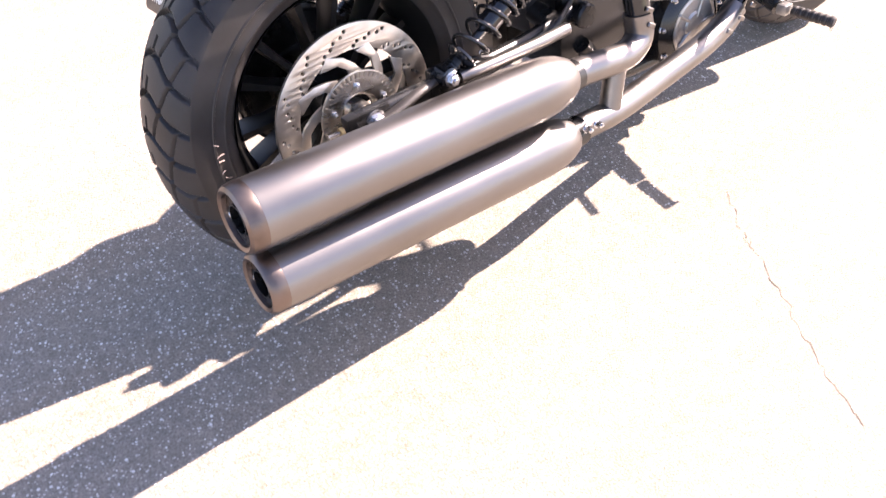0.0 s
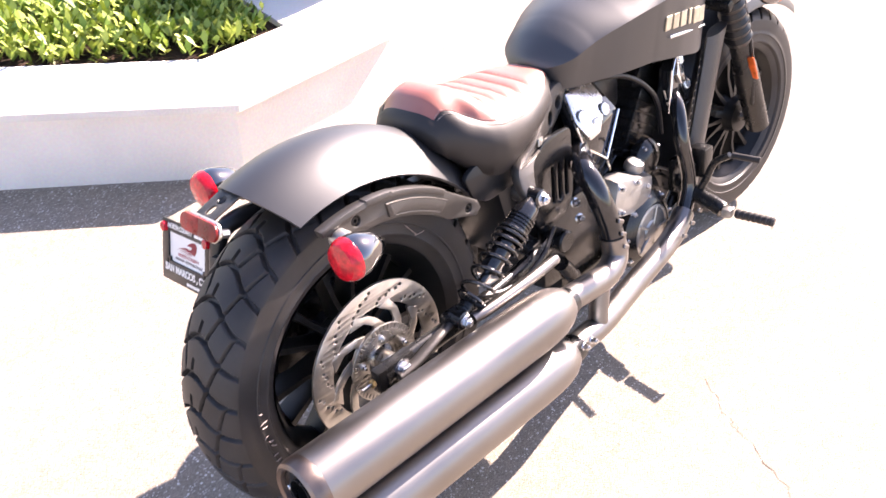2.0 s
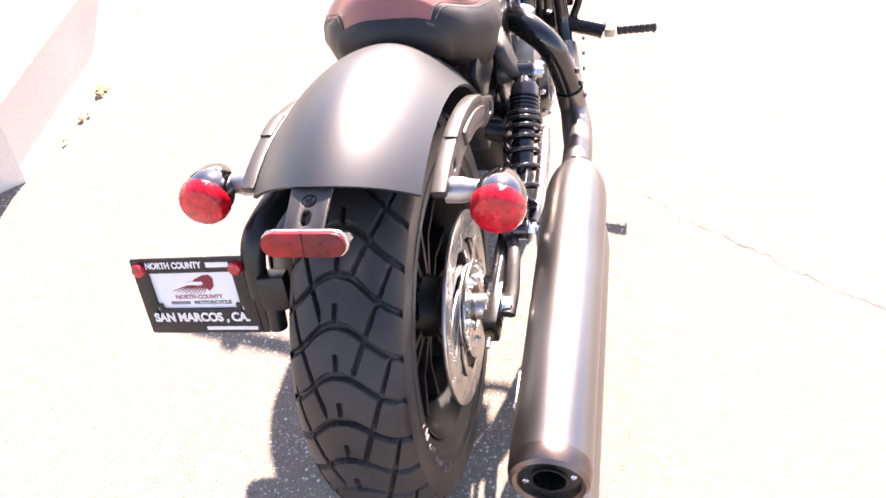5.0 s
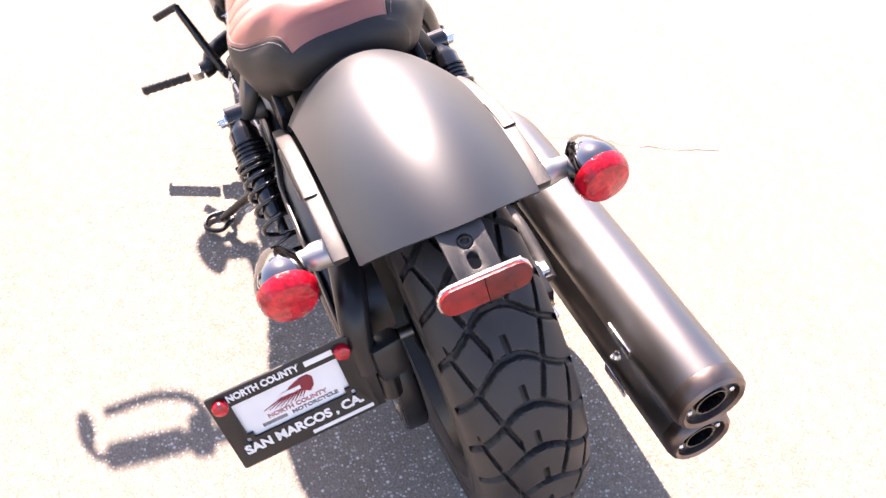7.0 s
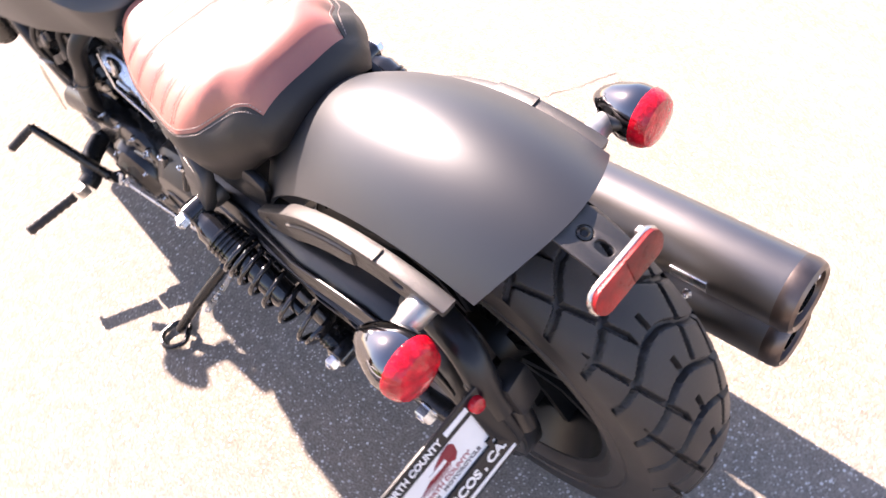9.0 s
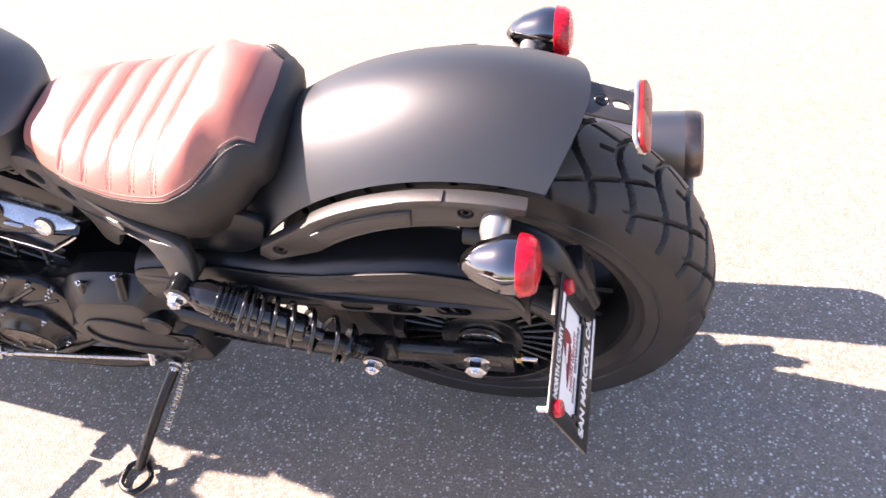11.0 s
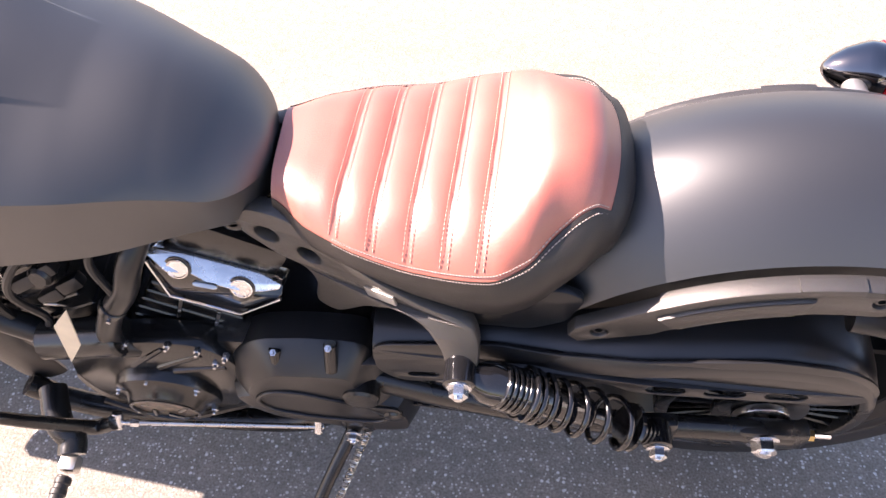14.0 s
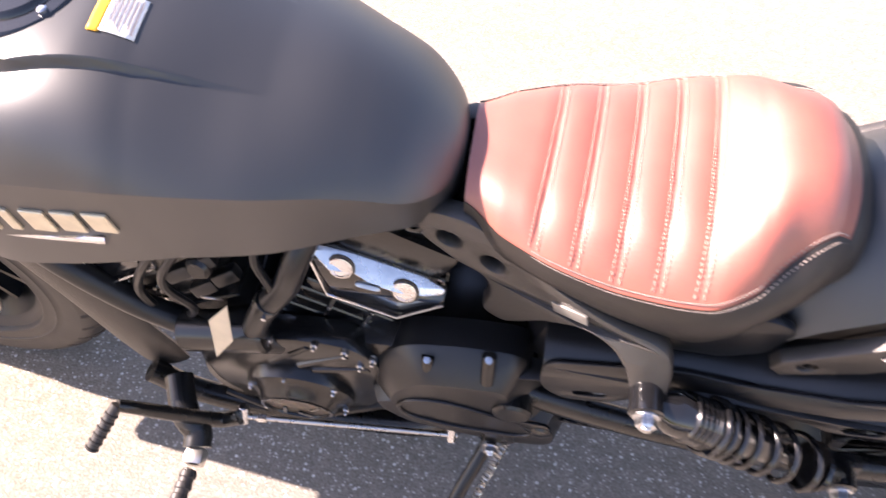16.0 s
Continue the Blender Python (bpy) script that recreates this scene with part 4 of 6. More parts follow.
def rear_shroud(s):
    """The dark filler between the seat's tail, the fender and the strut."""
    outline = rounded([(0.385, 0.555), (0.310, 0.578), (0.272, 0.582), (0.246, 0.566), (0.255, 0.545), (0.262, 0.522), (0.300, 0.500), (0.380, 0.505)], 0.012)
    part("rear_shroud", sheet(outline, [], 0.012, 0.003, lambda u, v, w: Vector((u, s * (0.108 - 0.05 * max(0, v - 0.54) + w), v))), PLASTIC, bike, "black plastic filler under the seat's tail")


for side in (1, -1):
    rear_shroud(side)


def belt_guard():
    """The long guard over the belt: a side plate with slots and a rolled top that reaches in over the tyre's side."""
    def guard_y(x):
        return 0.150 - 0.022 * min(1, max(0, (x - 0.18) / 0.15))

    top = [(0.474, 0.470), (0.345, 0.488), (0.280, 0.489), (0.165, 0.516), (0.050, 0.532), (-0.020, 0.522), (-0.058, 0.500), (-0.078, 0.462)]
    low = [(-0.055, 0.436), (0.015, 0.434), (0.178, 0.434), (0.215, 0.448), (0.272, 0.442), (0.338, 0.440), (0.392, 0.384), (0.445, 0.376), (0.474, 0.405)]
    holes = [slot(0.147, 0.447, 0.026, 0.0088, 0), slot(0.083, 0.448, 0.028, 0.0088, 0), slot(0.018, 0.450, 0.028, 0.0088, 0), slot(0.418, 0.400, 0.026, 0.0060, radians(-3))]
    root = part("belt_guard", sheet(rounded(top + low, 0.02), holes, 0.004, 0.001, lambda u, v, w: Vector((u, guard_y(u) + w, v))), GUARD, bike, "long satin black belt guard with slots", 30)
    line = smooth_line([(x, 0, z) for x, z in top], 6)
    rows = []
    for p in line:
        y = guard_y(p.x)
        rows.append([(p.x, y + dy, p.z + dz) for dy, dz in ((0.0035, -0.034), (0.0035, -0.024), (0.001, -0.014), (-0.005, -0.006), (-0.014, -0.001), (-0.026, 0.002), (0.084 - y, 0.002), (0.084 - y, -0.002), (-0.026, -0.002), (-0.012, -0.006), (-0.004, -0.014))])
    part("guard_top", rings(bmesh.new(), rows), GUARD, root)


belt_guard()
# Added sheet, blocks sunlit ground showing between swingarm and belt guard.
part("gap_filler", sheet(rounded([(0.140, 0.335), (0.340, 0.330), (0.365, 0.445), (0.190, 0.450)], 0.012), [], 0.003, 0.001, side_put(0.0865)), PLASTIC, bike, "added black sheet closing the gap beside the belt")


# ---- frame, engine ----
part("seat_pan", block((0.30, 0.13, 0.05), 0.02, Matrix.Translation((0.42, 0, 0.545))), PLASTIC, bike)
part("frame_spine", tube([(0.30, 0, 0.50), (0.50, 0, 0.54), (0.70, 0, 0.64), (1.05, 0, 0.68), (1.20, 0, 0.72)], 0.032, 14), BLACK, bike)
part("inner_fender", block((0.10, 0.16, 0.26), 0.02, Matrix.Translation((0.43, 0, 0.43)) @ pose(0, 0, 0, 0, -14, 0)), PLASTIC, bike, "black plastic inner guard")


def downtube(s):
    """The cast front frame leg beside the radiator."""
    a, b = Vector((1.120, s * 0.095 - 0.035, 0.60)), Vector((1.000, s * 0.100 - 0.032, 0.20))
    rows = []
    for t, w in ((0, 0.044), (0.2, 0.040), (0.6, 0.038), (0.9, 0.044), (1, 0.040)):
        c = a.lerp(b, t)
        rows.append([(c.x + w * math.cos(k) * (0.92 + 0.08 * math.cos(4 * k)), c.y + 0.017 * math.sin(k), c.z + 0.2 * w * math.cos(k)) for k in (2 * math.pi * i / 20 for i in range(20))])
    part("frame_downtube", rings(bmesh.new(), rows), CAST, bike, "grey cast frame downtube", 50)
    part("frame_rail", tube([(1.00, s * 0.10, 0.21), (0.95, s * 0.102, 0.165), (0.85, s * 0.105, 0.145), (0.62, s * 0.105, 0.15), (0.52, s * 0.105, 0.25)], 0.017, 12), BLACK, bike)


for side in (1, -1):
    downtube(side)


def radiator():
    root = part("radiator", block((0.030, 0.155, 0.30), 0.006, Matrix.Translation((1.045, -0.03, 0.42)) @ pose(0, 0, 0, 0, 16, 0)), PLASTIC, bike, "black radiator between the downtubes")
    for i in range(16):
        z = 0.26 + i * 0.018
        part("fin", block((0.006, 0.15, 0.004), 0, Matrix.Translation((1.060 + (z - 0.40) * 0.28, -0.03, z))), GREYCASE, root, smooth=False)


radiator()

HEX = {1: [(0.7231, 0.5581), (0.7258, 0.5431), (0.7156, 0.4712), (0.6404, 0.4352), (0.5856, 0.4743), (0.579, 0.5008)], -1: [(0.705, 0.600), (0.734, 0.531), (0.676, 0.440), (0.596, 0.495), (0.588, 0.540), (0.606, 0.596)]}
POLISHED = {1: [(0.7215, 0.556), (0.7056, 0.524), (0.6797, 0.523), (0.6641, 0.506), (0.6335, 0.492), (0.6067, 0.490), (0.584, 0.496), (0.579, 0.508), (0.601, 0.529), (0.680, 0.563), (0.713, 0.5735), (0.724, 0.562)], -1: [(0.692, 0.603), (0.702, 0.568), (0.674, 0.532), (0.650, 0.508), (0.618, 0.503), (0.603, 0.524), (0.590, 0.548), (0.606, 0.600)]}


def cylinder_head(s, shift, turn):
    """The six-sided cover on the side of a cylinder head: a dark lower face with a bright rim, and a polished upper face that leans in."""
    c = Vector((0.648, 0, 0.515))
    rot = Matrix.Rotation(turn, 2)
    out = 0.118

    def lay(u, v):
        q = rot @ Vector((u - c.x, v - c.z))
        return c.x + shift + q.x, c.z + q.y

    def slope(u, v, w):
        """A point of the cover: on the left the whole face leans in, on the right the part above its middle."""
        if s > 0:
            d = max(0, v - 0.487 - 0.45 * (u - 0.655)) / 2.4
            x, z = lay(u + 0.3 * d, v - 1.4 * d)
            return Vector((x, 0.082 + w - d, z + (0.5 * w if d else 0)))
        x, z = lay(u, v)
        d = max(0, v - 0.510)
        return Vector((x, -(out + w - d * (0.32 + 3.2 * d)), z))

    hexagon, upper = HEX[s], POLISHED[s]
    root = part("head_cover", sheet(rounded(hexagon, 0.006), [], 0.030, 0.002, lambda u, v, w: slope(u, v, w - 0.018)), GLOSS, bike, "black six-sided cylinder head cover with a polished upper face")
    part("rim", tube([slope(u, v, 0.001) for u, v in hexagon[1:5]], 0.0021 if s > 0 else 0.0034, 8, 1), CHROME, root, "bright machined rim")
    part("upper_face", sheet(rounded(upper, 0.004), [], 0.010, 0.002, lambda u, v, w: slope(u, v, w - 0.001)), ALLOY, root, "polished upper face")
    lean = Vector((0, s, 0.42))
    for u, v in ((0.692, 0.533), (0.626, 0.498)) if s > 0 else ((0.690, 0.545), (0.615, 0.552)):
        part("boss_seat", turned(slope(u, v, 0.003), lean, [(0.0160, 0), (0.0160, 0.0014), (0.0120, 0.0016)], 24), GLOSS, root)
        part("boss", turned(slope(u, v, 0.003), lean, [(0.0130, 0), (0.0130, 0.0030), (0.0112, 0.0034), (0.0104, 0.0024), (0.001, 0.0024)], 24), ALLOY, root)
    part("badge", sheet(slot(0.665 if s > 0 else 0.652, 0.504 if s > 0 else 0.535, 0.018, 0.0050, 0.30 if s > 0 else 0.0), [], 0.004, 0.001, lambda u, v, w: slope(u, v, w + 0.005)), STEEL, root, "small bright script badge")
    if s > 0:
        part("head_shoulder", tube([slope(0.715, 0.585, -0.022), slope(0.66, 0.566, -0.022), slope(0.59, 0.532, -0.022)], 0.011, 14, 6), GLOSS, root)
    for u, v in ((0.7083, 0.4556), (0.669, 0.4273)) if s > 0 else ((0.672, 0.464), (0.617, 0.456)):
        for k in range(2):
            p, q = (slope(u, v, -0.006) + Vector((0.024, -0.004, -0.063)) * f for f in (0.05 + 0.5 * k, 0.42 + 0.5 * k))
            part("fin_edge", rod(p, q, 0.0022, 8), STEEL, root, "bright fin edge")


for shift, turn in ((0.0, 0.0), (0.335, radians(-62))):
    for side in (1, -1):
        cylinder_head(side, shift, turn)

CRANK = Vector((0.805, 0, 0.245))


def engine():
    root = part("engine", turned((CRANK.x, -0.115, CRANK.z), (0, 1, 0), [(0.10, 0), (0.115, 0.02), (0.115, 0.20), (0.10, 0.22)], 40), CASE, bike, "black vee-twin engine")
    for lean in (-30, 30):
        a = radians(lean)
        d = Vector((math.sin(a), 0, math.cos(a)))
        m = Matrix.Translation(CRANK + d * 0.20) @ Matrix.Rotation(a, 4, "Y")
        part("cylinder_barrel", block((0.115, 0.135, 0.17), 0.014, m), CASE, root)
        for i in range(6):
            part("cooling_fin", block((0.120, 0.140, 0.006), 0.002, Matrix.Translation(CRANK + d * (0.135 + i * 0.024)) @ Matrix.Rotation(a, 4, "Y"), segments=1), CASE, root)
        part("cylinder_head", block((0.135, 0.112, 0.085), 0.018, Matrix.Translation(CRANK + d * 0.318) @ Matrix.Rotation(a, 4, "Y")), CASE, root)
        part("cam_cover", block((0.11, 0.085, 0.04), 0.015, Matrix.Translation(CRANK + d * 0.365) @ Matrix.Rotation(a, 4, "Y")), GLOSS, root)
    part("gearbox", block((0.26, 0.20, 0.19), 0.03, Matrix.Translation((0.60, 0, 0.29))), CASE, root)
    part("sump", block((0.36, 0.15, 0.10), 0.03, Matrix.Translation((0.74, 0, 0.17))), CASE, root)
    part("throttle_body", block((0.10, 0.08, 0.09), 0.02, Matrix.Translation((0.80, 0, 0.53))), PLASTIC, root)
    return root


motor = engine()


def left_covers():
    """The left side: sprocket cover with bolts and a scooped face, round alternator cover, crankcase, hoses."""
    outline = rounded([(0.684, 0.315), (0.668, 0.358), (0.628, 0.400), (0.560, 0.410), (0.494, 0.407), (0.480, 0.370), (0.442, 0.305), (0.430, 0.245), (0.433, 0.208), (0.510, 0.192), (0.637, 0.224), (0.678, 0.270)], 0.022)
    mid = Vector((0.556, 0.300))
    rows = []
    for y, inset in ((0.060, 0.0), (0.097, 0.0), (0.101, 0.002), (0.130, 0.031), (0.1325, 0.0345), (0.133, 0.039), (0.133, 0.050)):
        rows.append([(p.x, y, p.y) for p in (Vector(q) + (mid - Vector(q)).normalized() * inset * (1.0 if q[1] > 0.30 else 0.45) for q in outline)])
    cover = part("sprocket_cover", rings(bmesh.new(), rows), GUARD, bike, "satin black sprocket cover", 24)
    scoop = rounded([(0.645, 0.300), (0.622, 0.326), (0.580, 0.330), (0.530, 0.310), (0.480, 0.292), (0.462, 0.262), (0.480, 0.240), (0.570, 0.244), (0.635, 0.266)], 0.02)
    part("scoop_rim", sheet(scoop, [[(0.550 + (u - 0.550) * 0.93, 0.284 + (v - 0.284) * 0.86) for u, v in scoop]], 0.006, 0.0025, side_put(0.134)), GUARD, cover)
    part("mouth", sheet(rounded([(0.500, 0.300), (0.455, 0.296), (0.446, 0.262), (0.470, 0.256)], 0.008), [], 0.003, 0.001, side_put(0.135)), BLACK, cover)
    part("mouth_boss", turned((0.463, 0.131, 0.276), (0, 1, 0), [(0.013, 0), (0.013, 0.006), (0.010, 0.009), (0.001, 0.010)], 20), CASE, cover)
    for x, z in ((0.602, 0.392), (0.532, 0.413)):
        part("cover_bolt", bolt((x, 0.112, z + 0.003), (0, 0.45, 0.9), 0.0050, 0.009, False), ZINC, cover)
        part("bolt_lug", rod((x, 0.124, z - 0.034), (x, 0.106, z + 0.004), 0.0085, 12), CASE, cover)
    alt = part("alternator_cover", turned((0.775, 0.085, 0.255), (0, 1, -0.12), [(0.072, 0), (0.074, 0.02), (0.070, 0.035), (0.054, 0.044), (0.050, 0.052), (0.046, 0.055), (0.043, 0.050), (0.010, 0.050)], 48), CASE, bike, "round black alternator cover")
    part("cover_ring", turned((0.775, 0.138, 0.2488), (0, 1, -0.12), [(0.046, 0), (0.047, 0.003), (0.043, 0.003), (0.042, 0)], 48, cap=False), BLACK, alt)
    part("cover_disc", turned((0.775, 0.1345, 0.2492), (0, 1, -0.12), [(0.043, 0), (0.043, 0.003), (0.020, 0.004), (0.001, 0.004)], 48), WORN, alt, "worn bronze grey disc")
    for k in range(5):
        a = 2 * math.pi * k / 5 + 0.6
        part("disc_script", block((0.022, 0.003, 0.006), 0.001, Matrix.Translation((0.775 + 0.024 * math.cos(a), 0.1385, 0.2490 + 0.024 * math.sin(a))) @ Matrix.Rotation(-a + 0.8, 4, "Y"), segments=1), CASE, alt)
    for i in range(6):
        a = 2 * math.pi * i / 6 + 0.4
        part("cover_bolt", bolt((0.775 + 0.064 * math.cos(a), 0.122, 0.252 + 0.064 * math.sin(a)), (0, 1, 0), 0.005, 0.006, False), ZINC, alt)
    side = part("crankcase_side", sheet(rounded([(0.90, 0.30), (0.86, 0.37), (0.76, 0.40), (0.69, 0.395), (0.655, 0.34), (0.67, 0.22), (0.72, 0.165), (0.83, 0.165), (0.89, 0.22)], 0.03), [], 0.04, 0.010, side_put(0.092)), CASE, bike, "black crankcase side", 40)
    for x, z in ((0.700, 0.385), (0.685, 0.352), (0.735, 0.395), (0.668, 0.372), (0.790, 0.392), (0.845, 0.372)):
        part("case_bolt", bolt((x, 0.108, z), (0, 1, 0.2), 0.0050, 0.008, False), ZINC, side)
    for x0, z0, x1, z1 in ((0.765, 0.330, 0.700, 0.372), (0.748, 0.322, 0.676, 0.340), (0.800, 0.330, 0.745, 0.385)):
        part("case_rib", rod((x0, 0.112, z0), (x1, 0.110, z1), 0.005, 8), CASE, side)
    hose = part("coolant_hose", tube([(0.712, 0.050, 0.590), (0.7324, 0.090, 0.556), (0.7512, 0.100, 0.509), (0.7804, 0.106, 0.466), (0.802, 0.109, 0.415), (0.800, 0.109, 0.385), (0.782, 0.102, 0.368)], 0.0145, 16), PLASTIC, bike, "black coolant hose with clips")
    part("hose_clip", turned((0.772, 0.104, 0.480), (0.30, 0.05, -0.42), [(0.0155, 0), (0.0168, 0.001), (0.0168, 0.011), (0.0155, 0.012)], 20), BLACK, hose)
    part("clip_screw", turned((0.776, 0.120, 0.474), (0, 1, 0), [(0.003, 0), (0.003, 0.005)], 8), ZINC, hose)
    part("hose_flange", turned((0.790, 0.098, 0.372), (0, 1, 0.1), [(0.018, 0), (0.018, 0.010), (0.014, 0.014)], 20), CASE, hose)
    part("starter", rod((0.79, 0.105, 0.40), (0.90, 0.105, 0.375), 0.026, 24), CASE, bike, "black starter motor housing")
    part("drain_hose", tube([(0.62, 0.10, 0.24), (0.70, 0.11, 0.20), (0.80, 0.115, 0.155), (0.90, 0.10, 0.17)], 0.006, 8), PLASTIC, bike)


left_covers()


def right_covers():
    """The right side: clutch cover with its round bright insert, bolts and the water pump."""
    cover = part("clutch_cover", turned((0.812, -0.085, 0.205), (0, -1, 0), [(0.098, 0), (0.100, 0.03), (0.096, 0.050), (0.080, 0.062), (0.070, 0.066), (0.066, 0.063), (0.02, 0.063)], 56), CASE, bike, "black clutch cover with a bright round insert")
    part("cover_insert", turned((0.812, -0.146, 0.205), (0, -1, 0), [(0.066, 0), (0.066, 0.004), (0.060, 0.006), (0.058, 0.003), (0.03, 0.003), (0.026, 0.007), (0.001, 0.007)], 48), GREYCASE, cover, "bright round insert")
    for i in range(5):
        a = 2 * math.pi * i / 5
        part("insert_rib", block((0.05, 0.006, 0.007), 0.002, Matrix.Translation((0.812 + 0.04 * math.cos(a), -0.151, 0.205 + 0.04 * math.sin(a))) @ Matrix.Rotation(-a, 4, "Y"), segments=1), GREYCASE, cover)
    for i in range(9):
        a = 2 * math.pi * i / 9 + 0.2
        part("cover_bolt", bolt((0.812 + 0.091 * math.cos(a), -0.135, 0.205 + 0.091 * math.sin(a)), (0, -1, 0), 0.0055, 0.008), ZINC, cover)
    upper = part("cam_chain_cover", block((0.16, 0.075, 0.095), 0.026, Matrix.Translation((0.755, -0.105, 0.318)) @ pose(0, 0, 0, 0, 16, 0)), GREYCASE, bike, "bright cast metal gearbox cover")
    part("breather_cap", turned((0.80, -0.105, 0.36), (0.1, -0.3, 1), [(0.022, 0), (0.024, 0.01), (0.020, 0.022), (0.008, 0.026)], 24), GREYCASE, upper)
    for x, z in ((0.70, 0.36), (0.76, 0.35), (0.70, 0.30), (0.80, 0.325)):
        part("cover_bolt", bolt((x, -0.138, z), (0, -1, 0.2), 0.006, 0.009), ZINC, upper)
    pump = part("water_pump", turned((0.86, -0.085, 0.365), (0, -1, 0), [(0.045, 0), (0.047, 0.02), (0.036, 0.034), (0.02, 0.04)], 32), CASE, bike, "black water pump cover")
    for i in range(4):
        a = 2 * math.pi * i / 4 + 0.6
        part("cover_bolt", bolt((0.86 + 0.038 * math.cos(a), -0.108, 0.365 + 0.038 * math.sin(a)), (0, -1, 0), 0.005, 0.007), ZINC, pump)
    for x, y, z in ((0.535, -0.135, 0.40), (0.545, -0.138, 0.36)):
        part("linkage_bolt", bolt((x, y, z), (-0.3, -1, 0.3), 0.008, 0.010), ZINC, bike)
    side = rounded([(0.556, 0.560), (0.558, 0.410), (0.530, 0.372), (0.440, 0.372), (0.415, 0.430), (0.420, 0.520), (0.470, 0.560)], 0.02)
    part("side_panel", sheet(side, [slot(0.535 - 0.022 * k, 0.455, 0.07, 0.005, 1.57) for k in range(3)], 0.012, 0.004, side_put(0.112, -1)), CASE, bike, "smooth black side panel with upright slots")
    part("brake_line", tube([(0.47, -0.13, 0.37), (0.40, -0.15, 0.34), (0.30, -0.16, 0.33), (0.18, -0.15, 0.36)], 0.005, 8), PLASTIC, bike)
    part("heat_shield_stay", tube([(0.40, -0.185, 0.350), (0.32, -0.19, 0.350), (0.20, -0.192, 0.352), (0.155, -0.186, 0.350)], 0.011, 12), MUFFLER, bike, "graphite stay above the muffler")


right_covers()


def pipe_bits():
    """Slotted heat shields, clamps and the bridge between the pipes."""
    for pts, run, r in ((((0.540, -0.208, 0.395), (0.548, -0.218, 0.34), (0.545, -0.225, 0.30)), ((0.545, -0.219, 0.342), (0.546, -0.2245, 0.295), (0.50, -0.235, 0.279), (0.42, -0.24, 0.2885), (0.34, -0.24, 0.297)), 0.0268), (((0.925, -0.193, 0.245), (0.87, -0.196, 0.208), (0.80, -0.199, 0.190)), ((0.905, -0.179, 0.220), (0.86, -0.187, 0.198), (0.78, -0.197, 0.182), (0.62, -0.215, 0.172), (0.47, -0.24, 0.176), (0.35, -0.246, 0.184)), 0.0255)):
        part("heat_shield", tube(run, r, 20, 10), PIPE, rear_pipe if r > 0.0265 else front_pipe, "satin graphite heat shield")
        for k in range(3):
            p, q = Vector(pts[0]), Vector(pts[2])
            c = p.lerp(q, 0.2 + 0.3 * k)
            part("louvre", block((0.020, 0.006, 0.010), 0.002, Matrix.Translation(c + Vector((0.006, -0.027, 0.004))) @ pose(0, 0, 0, 0, 30, 0), segments=1), MUFFLER, rear_pipe if r > 0.0265 else front_pipe)
    for p, q, owner in (((0.365, -0.2405, 0.293), (0.335, -0.2460, 0.296), rear_pipe), ((0.375, -0.2465, 0.1815), (0.342, -0.2495, 0.1805), front_pipe)):
        part("clamp", rod(p, q, 0.0285, 24), BLACK, owner, "black band clamp")
    part("pipe_bridge", rod((0.475, -0.236, 0.278), (0.455, -0.242, 0.182), 0.021, 20), MUFFLER, rear_pipe)
    part("clamp_bolt", bolt((0.36, -0.275, 0.20), (0, -1, 0.2), 0.006, 0.012), ZINC, front_pipe)
    part("clamp_bolt", bolt((0.39, -0.272, 0.196), (0, -1, 0.2), 0.006, 0.012), ZINC, front_pipe)
    # Bright plates for the stickers on the mufflers' inner sides.
    for z in (0.345, 0.235):
        part("muffler_sticker", block((0.055, 0.004, 0.02), 0.001, Matrix.Translation((-0.155, -0.196, z - 0.02)) @ pose(0, 0, 0, 0, 3, 0)), ZINC, bike, "small bright sticker on the muffler's inner side")
    part("bracket_bolt", bolt((-0.155, -0.197, 0.285), (0, 1, 0.3), 0.006, 0.008), ZINC, bike)


pipe_bits()


